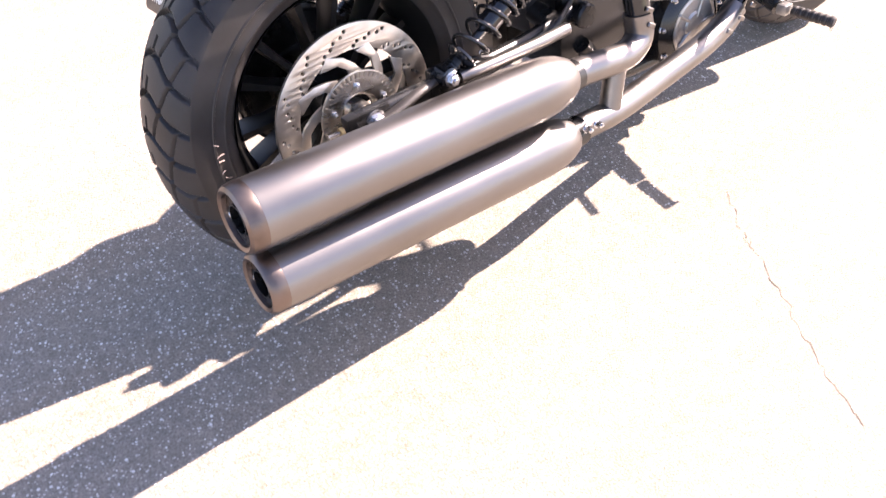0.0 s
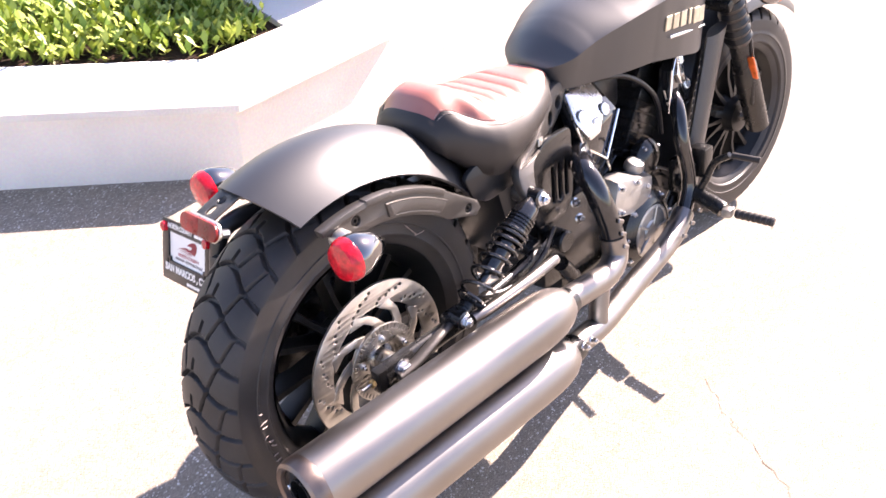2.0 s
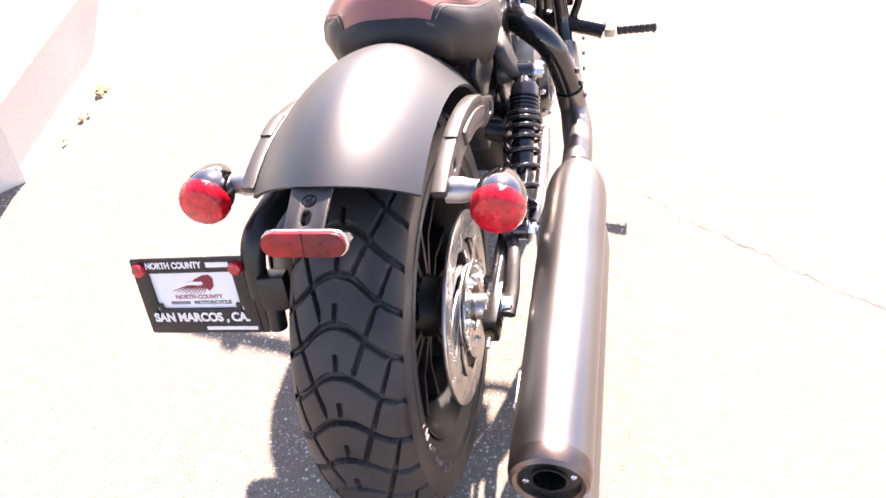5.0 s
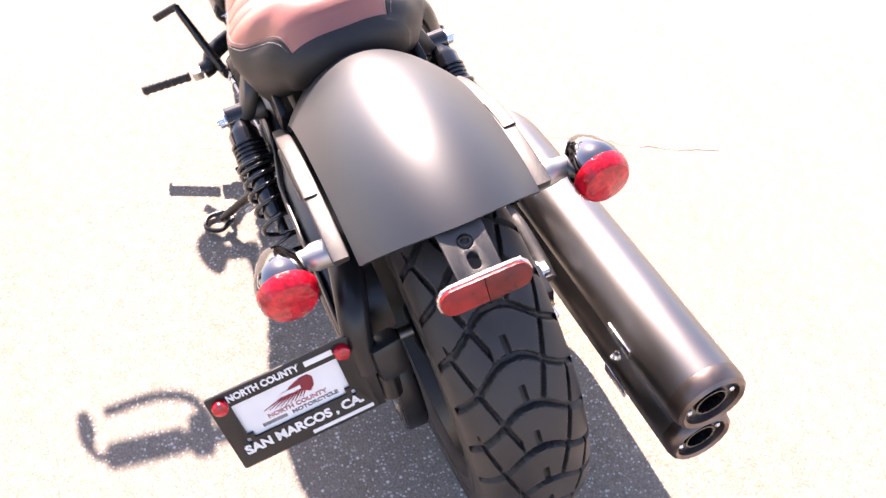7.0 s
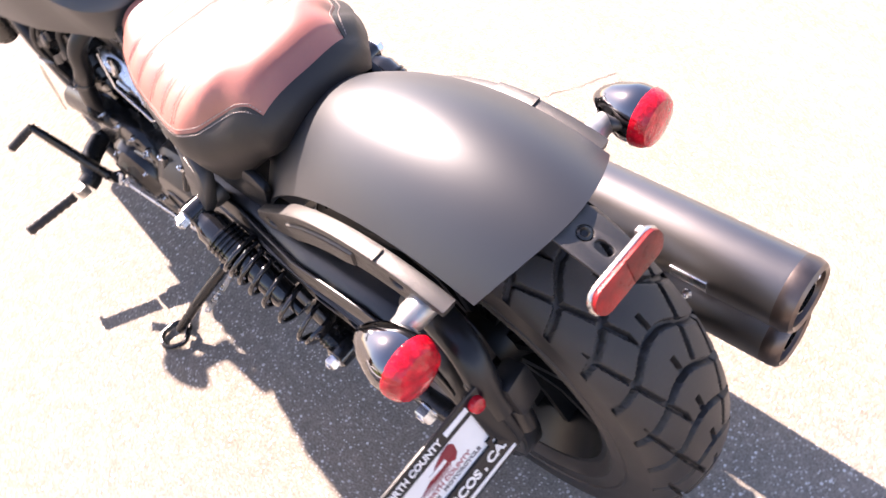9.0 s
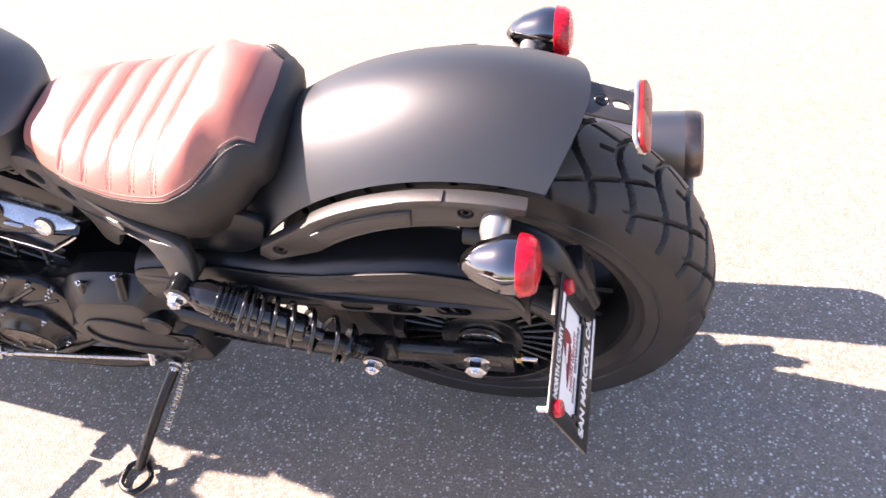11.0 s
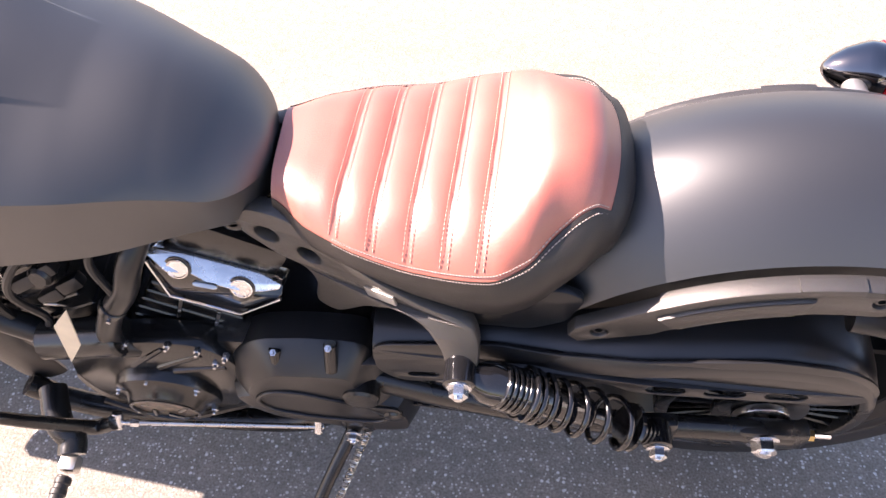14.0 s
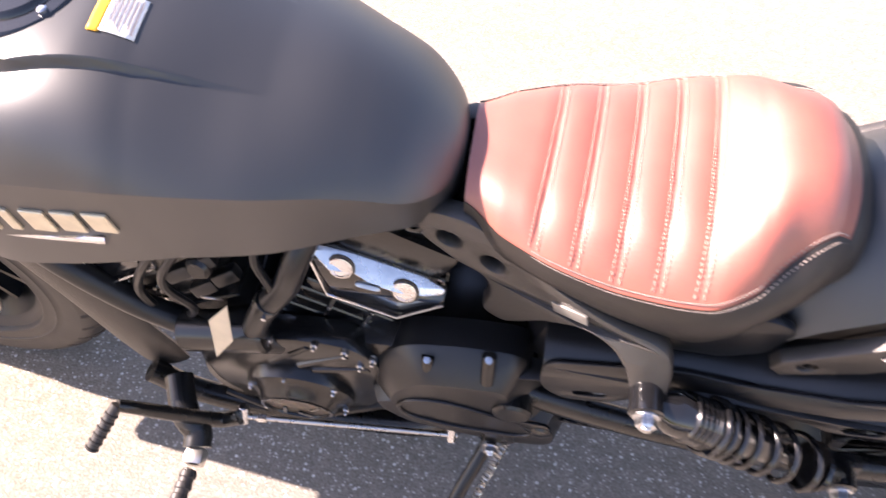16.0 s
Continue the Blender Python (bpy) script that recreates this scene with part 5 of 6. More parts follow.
# ---- rear reflector, licence plate ----
def reflector():
    """The tongue under the fender that carries the long red reflector."""
    tongue = new("reflector_bracket")
    tongue.parent = bike
    tongue["label"] = "black steel bracket with a long red reflector"
    a, b = Vector((-0.112, 0.005, 0.688)), Vector((-0.196, 0.005, 0.660))
    d = (b - a).normalized()
    n = Vector((0, 1, 0)).cross(d).normalized()
    length = (b - a).length
    part("tongue", sheet(rounded([(0, -0.026), (length, -0.024), (length, 0.024), (0, 0.026)], 0.006), [circle(length * 0.53, 0, 0.0085), slot(length * 0.78, 0, 0.008, 0.006, 0)], 0.004, 0.001, lambda u, v, w: a + d * u + Vector((0, v, 0)) + n * w), CAST, tongue)
    part("tongue_bolt", turned(a + d * length * 0.53 - n * 0.004, n, [(0.0075, 0), (0.0075, 0.006), (0.005, 0.0075), (0.003, 0.005)], 16), BLACK, tongue)
    c = Vector((-0.203, 0.005, 0.651))
    out = Vector((-0.93, 0, 0.36)).normalized()
    up = Vector((0, 1, 0)).cross(out).normalized()

    def lay(u, v, w):
        return c + Vector((0, u, 0)) + up * v + out * w

    part("reflector_frame", sheet(slot(0, 0, 0.073, 0.0165), [], 0.006, 0.0015, lambda u, v, w: lay(u, v, w - 0.004)), STEEL, tongue, "bright reflector back")
    oval = slot(0, 0, 0.073, 0.0145)
    for keep, mat in ((1, REFLECTOR), (-1, DEEPREFLECTOR)):
        half = [(u, v) for u, v in oval if u * keep > 0]
        half = [(0.0002 * keep, -0.0145 * keep)] + half + [(0.0002 * keep, 0.0145 * keep)]
        part("reflector", sheet(half, [], 0.006, 0.0010, lambda u, v, w: lay(u, v, w + 0.001)), mat, tongue, "red half of the long reflector")
    part("stud", turned(c - out * 0.02 + up * 0.0 + Vector((0, -0.045, 0)), out, [(0.007, 0), (0.007, 0.012)], 6), STEEL, tongue)


reflector()


def lettering(body, size, m, mat, parent, name, wide=1.0):
    cu = bpy.data.curves.new("tmp", "FONT")
    cu.body, cu.size, cu.align_x, cu.align_y, cu.extrude = body, size, "CENTER", "CENTER", 0.0004
    cu.offset = size * 0.04
    ob = bpy.data.objects.new("tmp", cu)
    me = bpy.data.meshes.new_from_object(ob)
    bpy.data.objects.remove(ob)
    bpy.data.curves.remove(cu)
    bm = bmesh.new()
    bm.from_mesh(me)
    bpy.data.meshes.remove(me)
    bmesh.ops.transform(bm, matrix=m @ Matrix.Diagonal((wide, 1, 1, 1)), verts=bm.verts)
    return part(name, bm, mat, parent, smooth=False)


def licence_plate():
    """The dealer's card in its black frame, on a side arm."""
    root = new("licence_plate_holder")
    root.parent = bike
    root["label"] = "black framed white dealer card on a side arm"
    c = Vector((-0.138, 0.2315, 0.490))
    right = Vector((0, -0.998, 0.045)).normalized()
    up = Vector((0.31, 0.03, 0.95))
    up = (up - right * up.dot(right)).normalized()
    out = right.cross(up)
    m = Matrix.Translation(c) @ Matrix((right, up, out)).transposed().to_4x4()

    def lay(u, v, w):
        return m @ Vector((u, v, w))

    W2, H2 = 0.0865, 0.0585
    window = [(-0.064, 0.036), (0.064, 0.036), (0.064, -0.012), (0.057, -0.012), (0.057, -0.020), (-0.057, -0.020), (-0.057, -0.012), (-0.064, -0.012)]
    holes = [window[::-1], slot(-0.0655, -0.021, 0.004, 0.0022, 1.57), slot(0.0655, -0.021, 0.004, 0.0022, 1.57)]
    part("plate_frame", sheet(rounded([(-W2, -H2), (W2, -H2), (W2, H2), (-W2, H2)], 0.004), holes, 0.004, 0.001, lay), PLASTIC, root, "black plastic plate frame")
    part("card", block((0.165, 0.108, 0.0015), 0, m @ Matrix.Translation((0, 0, -0.0028))), WHITE, root, "white card", smooth=False)
    at = lambda x, y, z=0.0022: m @ Matrix.Translation((x, y, z))
    lettering("NORTH COUNTY", 0.0130, at(-0.021, 0.0475), WHITE, root, "frame_lettering", 0.82)
    part("name_bar", block((0.034, 0.0075, 0.0006), 0, at(0.046, 0.0475)), WHITE, root, smooth=False)
    lettering("SAN MARCOS , CA.", 0.0185, at(-0.001, -0.0335), WHITE, root, "frame_lettering", 0.93)
    part("name_bar", block((0.078, 0.0055, 0.0006), 0, at(0.042, -0.0505)), WHITE, root, smooth=False)
    lettering("NORTH COUNTY", 0.0082, at(0.002, -0.0030, -0.0018), PALEINK, root, "card_lettering", 1.1)
    part("name_bar", block((0.030, 0.0046, 0.0006), 0, at(-0.029, -0.0118, -0.0018)), GREYINK, root, smooth=False)
    lettering("MOTORCYCLE", 0.0072, at(0.021, -0.0118, -0.0018), GREYINK, root, "card_lettering", 1.2)
    # the card's red emblem, as a plain swept shape with feather strips
    crest = [(-0.010, 0.014), (0.002, 0.024), (0.016, 0.030), (0.026, 0.031), (0.031, 0.025), (0.029, 0.013), (0.022, 0.006), (0.016, 0.012), (0.004, 0.016)]
    part("emblem", sheet(rounded(crest, 0.002), [], 0.0008, 0.0001, lambda u, v, w: lay(u, v, w - 0.0016)), INK, root, "dark red emblem")
    part("name_bar", block((0.024, 0.0050, 0.0006), 0, at(0.002, 0.0185, -0.0010)), WHITE, root, smooth=False)
    for i in range(9):
        f = i / 8
        reach = 0.030 - 0.018 * f
        part("emblem_strip", sheet([(0.0, -0.0012), (reach, -0.0003), (reach, 0.0003), (0.0, 0.0012)], [], 0.0006, 0.0001, lambda u, v, w: at(-0.006 + 0.024 * f, 0.0155 - 0.003 * f, -0.0016) @ Matrix.Rotation(radians(196 + 40 * f), 4, "Z") @ Vector((u, v, w))), INK, root, smooth=False)
    for x, y in ((-0.0735, 0.043), (0.0735, 0.043)):
        screw = part("reflector_bolt", turned(lay(x, y, 0.001), out, [(0.0095, 0), (0.0095, 0.005), (0.0085, 0.008), (0.005, 0.0095)], 24), RED, root, "round red reflector bolt")
    part("stud", rod(lay(-0.0735, 0.043, -0.004), lay(-0.0735, 0.043, -0.018), 0.004, 10), ZINC, root)
    # the arm: back from inside the strut and down, then the lamp block beside the plate
    arm = part("plate_arm", tube([(-0.010, 0.112, 0.575), (-0.045, 0.118, 0.575), (-0.075, 0.124, 0.573), (-0.098, 0.130, 0.566), (-0.112, 0.135, 0.550), (-0.122, 0.138, 0.525), (-0.134, 0.138, 0.488)], lambda f: 0.021 - 0.004 * f, 14, 8, flat=0.8), PLASTIC, root, "black curved plate arm")
    part("arm_back", block((0.012, 0.030, 0.115), 0.004, Matrix.Translation((-0.128, 0.140, 0.490)) @ pose(0, 0, 0, 0, 17, 0)), PLASTIC, root)
    part("lamp_block", block((0.032, 0.040, 0.052), 0.008, Matrix.Translation((-0.134, 0.112, 0.500)) @ pose(0, 0, 0, 0, 17, 8)), PLASTIC, root, "black lamp block")
    part("lamp_foot", rod((-0.138, 0.120, 0.480), (-0.150, 0.122, 0.440), 0.013, 16), PLASTIC, root)
    part("plate_edge_trim", block((0.004, 0.012, 0.10), 0.001, Matrix.Translation((-0.140, 0.1395, 0.485)) @ pose(0, 0, 0, 0, 17, 0)), PLASTIC, root)
    part("plate_stay", block((0.010, 0.06, 0.020), 0.004, Matrix.Translation((-0.118, 0.165, 0.520)) @ pose(0, 0, 0, 0, 17, 0)), PLASTIC, root)


licence_plate()


# ---- tank fittings ----
def tank_side(x, f, s=1):
    """A point on the tank's flank, f from the crease (0) to its lower edge (1)."""
    w, zc, zt, wb, zb = tank_form(x)
    return Vector((x, s * (w + (wb - w) * f), zc - 0.003 + (zb - zc) * f))


def tank_badge(s):
    """The pale maker's badge, as plain blocks, over a bright bar."""
    root = new("tank_badge")
    root.parent = tank_ob
    root["label"] = "pale gold raised badge over a bright bar"
    for i in range(6):
        x = 0.867 + 0.0285 * i
        p, q = tank_side(x, 0.26, s), tank_side(x, 0.50, s)
        tall = (p - q).length
        slim = 0.010 if i == 3 else 0.0225
        d = (p - q).normalized()
        side = Vector((1, 0, 0)) - d * d.x
        side.normalize()
        m = Matrix((side, d, side.cross(d))).transposed().to_4x4()
        m.translation = (p + q) / 2 + Vector((0, s * 0.001, 0))
        part("badge_block", block((slim, tall, 0.004), 0.001, m, segments=1), BADGE, root)
    p, q = tank_side(0.874, 0.62, s), tank_side(1.035, 0.60, s)
    part("badge_bar", tube([p + Vector((0, s * 0.002, 0)), (p + q) / 2 + Vector((0, s * 0.004, 0)), q + Vector((0, s * 0.002, 0))], 0.0045, 8, 4), CHROME, root, "bright bar")


for side in (1, -1):
    tank_badge(side)


def warning_label():
    """A paper label on the tank's top: yellow head and white body with bars for its small print."""
    root = new("warning_label")
    root.parent = tank_ob
    root["label"] = "white paper warning label with a yellow head"
    for x0, x1, y0, y1, mat, name in ((0.8562, 0.8652, 0.010, 0.052, YELLOW, "label_head"), (0.830, 0.8560, 0.008, 0.050, WHITE, "label_body")):
        verts, faces = [], []
        for i in range(5):
            for j in range(7):
                x, y = x0 + (x1 - x0) * i / 4, y0 + (y1 - y0) * j / 6
                verts.append((x, y, tank_top(x, y) + 0.0012))
        for i in range(4):
            for j in range(6):
                faces.append((i * 7 + j, (i + 1) * 7 + j, (i + 1) * 7 + j + 1, i * 7 + j + 1))
        ob = grid_part(name, verts, faces, mat, root)
        solid = ob.modifiers.new("thickness", "SOLIDIFY")
        solid.thickness = 0.0006
    for i in range(7):
        x = 0.8322 + 0.0034 * i
        y0, y1 = 0.011, 0.047 - 0.004 * (i * 7 % 3)
        verts = [(x + dx, y0 + (y1 - y0) * j / 6, tank_top(x + dx, y0 + (y1 - y0) * j / 6) + 0.0019) for j in range(7) for dx in (0, 0.0016)]
        bar = grid_part("print_bar", verts, [(2 * j, 2 * j + 1, 2 * j + 3, 2 * j + 2) for j in range(6)], GREYINK, root)


warning_label()


def fuel_cap():
    """A flat black ring with screws round a domed cap, let into the tank's crown."""
    x, y = 0.945, 0.006
    z = tank_top(x, y)
    tilt = Vector((0.08, 0.02, 1))
    root = part("fuel_cap", turned((x, y, z - 0.010), tilt, [(0.062, 0), (0.062, 0.012), (0.060, 0.0145), (0.047, 0.0150), (0.0455, 0.018), (0.043, 0.020), (0.014, 0.021)], 48), GLOSS, tank_ob, "round black fuel cap with bright screws")
    for i in range(6):
        a = 2 * math.pi * i / 6 + 0.35
        dx, dy = 0.0535 * math.cos(a), 0.0535 * math.sin(a)
        part("cap_screw", turned((x + dx, y + dy, z + 0.0045 - 0.08 * dx - 0.02 * dy), tilt, [(0.0045, 0), (0.0045, 0.003), (0.003, 0.004)], 10), ZINC, root)


fuel_cap()


# ---- front end ----
def front_end():
    before = set(bike.children)
    R = 0.293
    tyre("front_tyre", FRONT, R, 0.061, bike, "block-tread front tyre of dark rubber", 34, 0.190)
    wheel(FRONT, 0.046, "front_wheel", bike, 14, 0.92)
    top = Vector((1.100, 0, 0.82))
    rake = (top - FRONT).normalized()
    tilt = -math.degrees(math.atan2(FRONT.x - top.x, top.z - FRONT.z))
    for s in (1, -1):
        low = FRONT + Vector((0.0, s * 0.102, 0.0))
        leg = part("fork_leg", turned(low - rake * 0.03, rake, [(0.02, 0), (0.030, 0.01), (0.031, 0.20), (0.029, 0.23), (0.026, 0.235), (0.026, 0.38), (0.029, 0.385), (0.029, 0.57)], 24), BLACK, bike, "black front fork leg")
        part("fork_reflector", block((0.006, 0.018, 0.07), 0.003, Matrix.Translation(low + rake * 0.20 + Vector((-0.012, s * 0.032, 0))) @ pose(0, 0, 0, 0, tilt, 0)), AMBER, leg, "amber side reflector")
        for k in range(5):
            part("fork_gaiter", turned(low + rake * (0.28 + 0.026 * k), rake, [(0.030, 0), (0.035, 0.013), (0.030, 0.026)], 20), PLASTIC, leg)
    part("front_axle", rod(FRONT + Vector((0, -0.13, 0)), FRONT + Vector((0, 0.13, 0)), 0.012, 16), STEEL, bike)
    # a short front fender
    rows = []
    for i in range(30):
        a = radians(-42 + 80 * i / 29)
        ring = ((0.010, -0.080), (0.030, -0.070), (0.038, -0.038), (0.041, 0), (0.038, 0.038), (0.030, 0.070), (0.010, 0.080), (0.006, 0.080), (0.026, 0.068), (0.034, 0.038), (0.037, 0), (0.034, -0.038), (0.026, -0.068), (0.006, -0.080))
        rows.append([(FRONT.x + (R + h) * math.sin(a), y, FRONT.z + (R + h) * math.cos(a)) for h, y in ring])
    part("front_fender", rings(bmesh.new(), rows), PAINT, bike, "short matt black front fender")
    for f in (0.70, 0.96):
        part("fork_yoke", block((0.075, 0.25, 0.032), 0.012, Matrix.Translation(FRONT.lerp(top, f)) @ pose(0, 0, 0, 0, tilt, 0)), BLACK, bike, "black fork yoke")
    part("steering_head", rod(FRONT.lerp(top, 0.98) + Vector((-0.02, 0, 0)), FRONT.lerp(top, 0.66) + Vector((-0.02, 0, 0)), 0.034, 24), BLACK, bike)
    lamp = part("headlight", turned((1.20, 0, 0.735), (1, 0, -0.05), [(0.01, 0), (0.045, 0.01), (0.072, 0.045), (0.086, 0.09), (0.088, 0.12), (0.082, 0.125)], 36), BLACK, bike, "round black headlight")
    part("lens", turned((1.322, 0, 0.729), (1, 0, -0.05), [(0.081, 0), (0.075, 0.010), (0.045, 0.018), (0.001, 0.021)], 36), LAMPGLASS, lamp, "clear headlight lens")
    bars = [(1.085, BAR_Y, BAR_Z), (1.110, 0.27, BAR_Z + 0.015), (1.125, 0.15, BAR_Z + 0.014), (1.125, 0.08, BAR_Z + 0.006), (1.120, 0, BAR_Z + 0.004)]
    bar = part("handlebar", tube(bars + [(x, -y, z) for x, y, z in reversed(bars[:-1])], 0.0127, 14, 8), BLACK, bike, "black handlebar")
    for s in (1, -1):
        a, b = Vector((1.080, s * (BAR_Y + 0.01), BAR_Z)), Vector((1.112, s * 0.285, BAR_Z + 0.014))
        part("grip", rod(a, b, 0.0175, 18), RUBBER, bar, "black rubber grip")
        part("switch_cluster", block((0.045, 0.04, 0.045), 0.010, Matrix.Translation((1.115, s * 0.255, BAR_Z + 0.012))), BLACK, bar)
        part("lever", tube([(1.140, s * 0.235, BAR_Z + 0.010), (1.185, s * 0.262, BAR_Z + 0.005), (1.190, s * 0.32, BAR_Z), (1.165, s * 0.405, BAR_Z - 0.004)], 0.0075, 10, 8), BLACK, bar, "black control lever")
        if s > 0:
            part("mirror", turned((1.085, s * (BAR_Y + 0.050), BAR_Z - 0.042), (-0.25, 1, 0.1), [(0.014, -0.012), (0.024, -0.007), (0.026, 0.004), (0.023, 0.006)], 28), BLACK, bar, "round black bar-end mirror")
            part("mirror_stem", tube([(1.080, s * (BAR_Y + 0.005), BAR_Z), (1.078, s * (BAR_Y + 0.030), BAR_Z - 0.005), (1.084, s * (BAR_Y + 0.048), BAR_Z - 0.025)], 0.006, 8), BLACK, bar)
        turn_signal((1.300, s * 0.185, 0.650), s, AMBER, 1, 0.07, 0.028, 0.10)
        part("signal_bracket", rod((1.17, s * 0.112, 0.665), (1.285, s * 0.112, 0.648), 0.011, 14), BLACK, bike)
    gauge = part("speedometer", turned((1.150, 0, 0.885), (-0.45, 0, 0.9), [(0.03, -0.03), (0.055, -0.015), (0.058, 0.015), (0.054, 0.018)], 36), BLACK, bike, "round black speedometer")
    part("dial", turned((1.142, 0, 0.901), (-0.45, 0, 0.9), [(0.053, 0), (0.053, 0.002)], 32), GLOSS, gauge)
    part("brake_hose", tube([(1.11, -0.21, BAR_Z - 0.01), (1.17, -0.15, BAR_Z - 0.03), (1.20, -0.12, 0.70), (1.26, -0.13, 0.50), (1.30, -0.12, 0.36)], 0.005, 8), PLASTIC, bike)
    part("front_brake_disc", sheet(circle(0, 0, 0.145, 64), [circle(0, 0, 0.10, 48)], 0.005, 0.0006, put_disc(0.070, FRONT)), DISC, bike, "steel front brake disc")
    part("front_caliper", block((0.06, 0.04, 0.10), 0.012, Matrix.Translation(FRONT + Vector((-0.11, 0.072, 0.075))) @ pose(0, 0, 0, 0, -30, 0)), BLACK, bike, "black front brake caliper")
    # the wheel and fork stand turned a little
    turn = Matrix.Translation((0.3, 0, 0)) @ Matrix.Rotation(radians(-2), 4, "Z") @ Matrix.Translation((-0.3, 0, 0)) @ Matrix.Translation(top) @ Matrix.Rotation(radians(-3), 4, rake) @ Matrix.Translation(-top)
    for ob in bike.children:
        if ob not in before and ob != bar and not ob.name.startswith(("turn_signal", "signal_bracket")):
            ob.matrix_local = turn


front_end()


# ---- foot controls, stand ----
def foot_peg(s):
    """A ribbed rubber peg on its bracket, out from the front of the frame."""
    x0, z0, y1 = (0.916, 0.208, 0.332) if s > 0 else (0.944, 0.238, 0.384)
    span, thick = (0.105, 0.78) if s > 0 else (0.088, 0.8)
    y0 = y1 - span
    root = part("foot_peg", rod((x0 - 0.012, s * y0, z0), (x0, s * y1, z0 - 0.004), 0.0125 * thick, 18), RUBBER, bike, "ribbed black rubber foot peg")
    for i in range(7):
        f = (i + 0.5) / 7
        part("peg_rib", rod((x0 - 0.012 + 0.012 * f, s * (y0 + span * f - 0.005), z0 - 0.004 * f), (x0 - 0.012 + 0.012 * f, s * (y0 + span * f + 0.005), z0 - 0.004 * f), 0.0142 * thick, 18), RUBBER, root)
    part("peg_knuckle", block((0.032 * thick, 0.030 * thick, 0.028 * thick), 0.005, Matrix.Translation((x0 - 0.014, s * (y0 - 0.017), z0))), STEEL if s > 0 else GREYCASE, root, "bright steel knuckle")
    part("peg_tip", rod((x0, s * (y1 - 0.004), z0 - 0.012), (x0, s * (y1 - 0.004), z0 - 0.022), 0.003, 8), ZINC, root)
    part("peg_mount", tube([(x0 + 0.03, s * 0.115, z0 + 0.03), (x0 + 0.01, s * 0.16, z0 + 0.022), (x0 - 0.008, s * (y0 - 0.05), z0 + 0.006), (x0 - 0.012, s * (y0 - 0.03), z0)], 0.019, 14, 6), BLACK, root, "black cast peg mount")
    if s < 0:
        part("mount_plate", block((0.06, 0.02, 0.085), 0.008, Matrix.Translation((x0 + 0.035, s * 0.118, z0 + 0.045))), BLACK, root)
    return root


for side in (1, -1):
    foot_peg(side)


def shifter():
    root = part("shift_lever", tube([(0.856, 0.150, 0.216), (0.884, 0.155, 0.205), (0.904, 0.166, 0.236), (0.936, 0.182, 0.288), (0.952, 0.192, 0.322), (0.966, 0.197, 0.338)], lambda f: 0.0115 - 0.004 * f, 12, 8), BLACK, bike, "black gear shift lever")
    part("toe_piece", rod((0.966, 0.196, 0.338), (0.990, 0.246, 0.312), 0.0075, 14), RUBBER, root, "ribbed black toe piece")
    for i in range(6):
        f = 0.2 + 0.15 * i
        a = Vector((0.966, 0.196, 0.338)).lerp((0.990, 0.246, 0.312), f)
        part("toe_rib", rod(a, a + Vector((0.0016, 0.0033, -0.0017)), 0.0088, 14), RUBBER, root)
    part("shift_rod", rod((0.862, 0.148, 0.210), (0.567, 0.127, 0.192), 0.0038, 12), STEEL, root, "thin bright steel linkage rod")
    for p in ((0.854, 0.148, 0.2095), (0.575, 0.128, 0.1925)):
        part("rod_end", rod((p[0], p[1] - 0.010, p[2] + 0.012), (p[0], p[1] + 0.004, p[2] - 0.010), 0.0075, 12), ZINC, root)
    part("rod_nut", turned((0.835, 0.1465, 0.2085), (-0.28, -0.02, -0.018), [(0.006, 0), (0.006, 0.012)], 6), ZINC, root)
    part("gear_arm", block((0.014, 0.014, 0.055), 0.004, Matrix.Translation((0.567, 0.116, 0.212))), BLACK, root)


shifter()


def brake_pedal():
    root = part("brake_pedal", tube([(0.93, -0.155, 0.235), (0.945, -0.185, 0.25), (0.955, -0.205, 0.29), (0.958, -0.225, 0.34), (0.956, -0.262, 0.368)], lambda f: 0.010 - 0.002 * f, 12, 8), BLACK, bike, "black brake pedal")
    part("toe_piece", rod((0.956, -0.268, 0.369), (0.956, -0.335, 0.371), 0.0075, 14), RUBBER, root)
    part("master_cylinder", block((0.04, 0.045, 0.075), 0.008, Matrix.Translation((0.985, -0.175, 0.325))), BLACK, root)


brake_pedal()


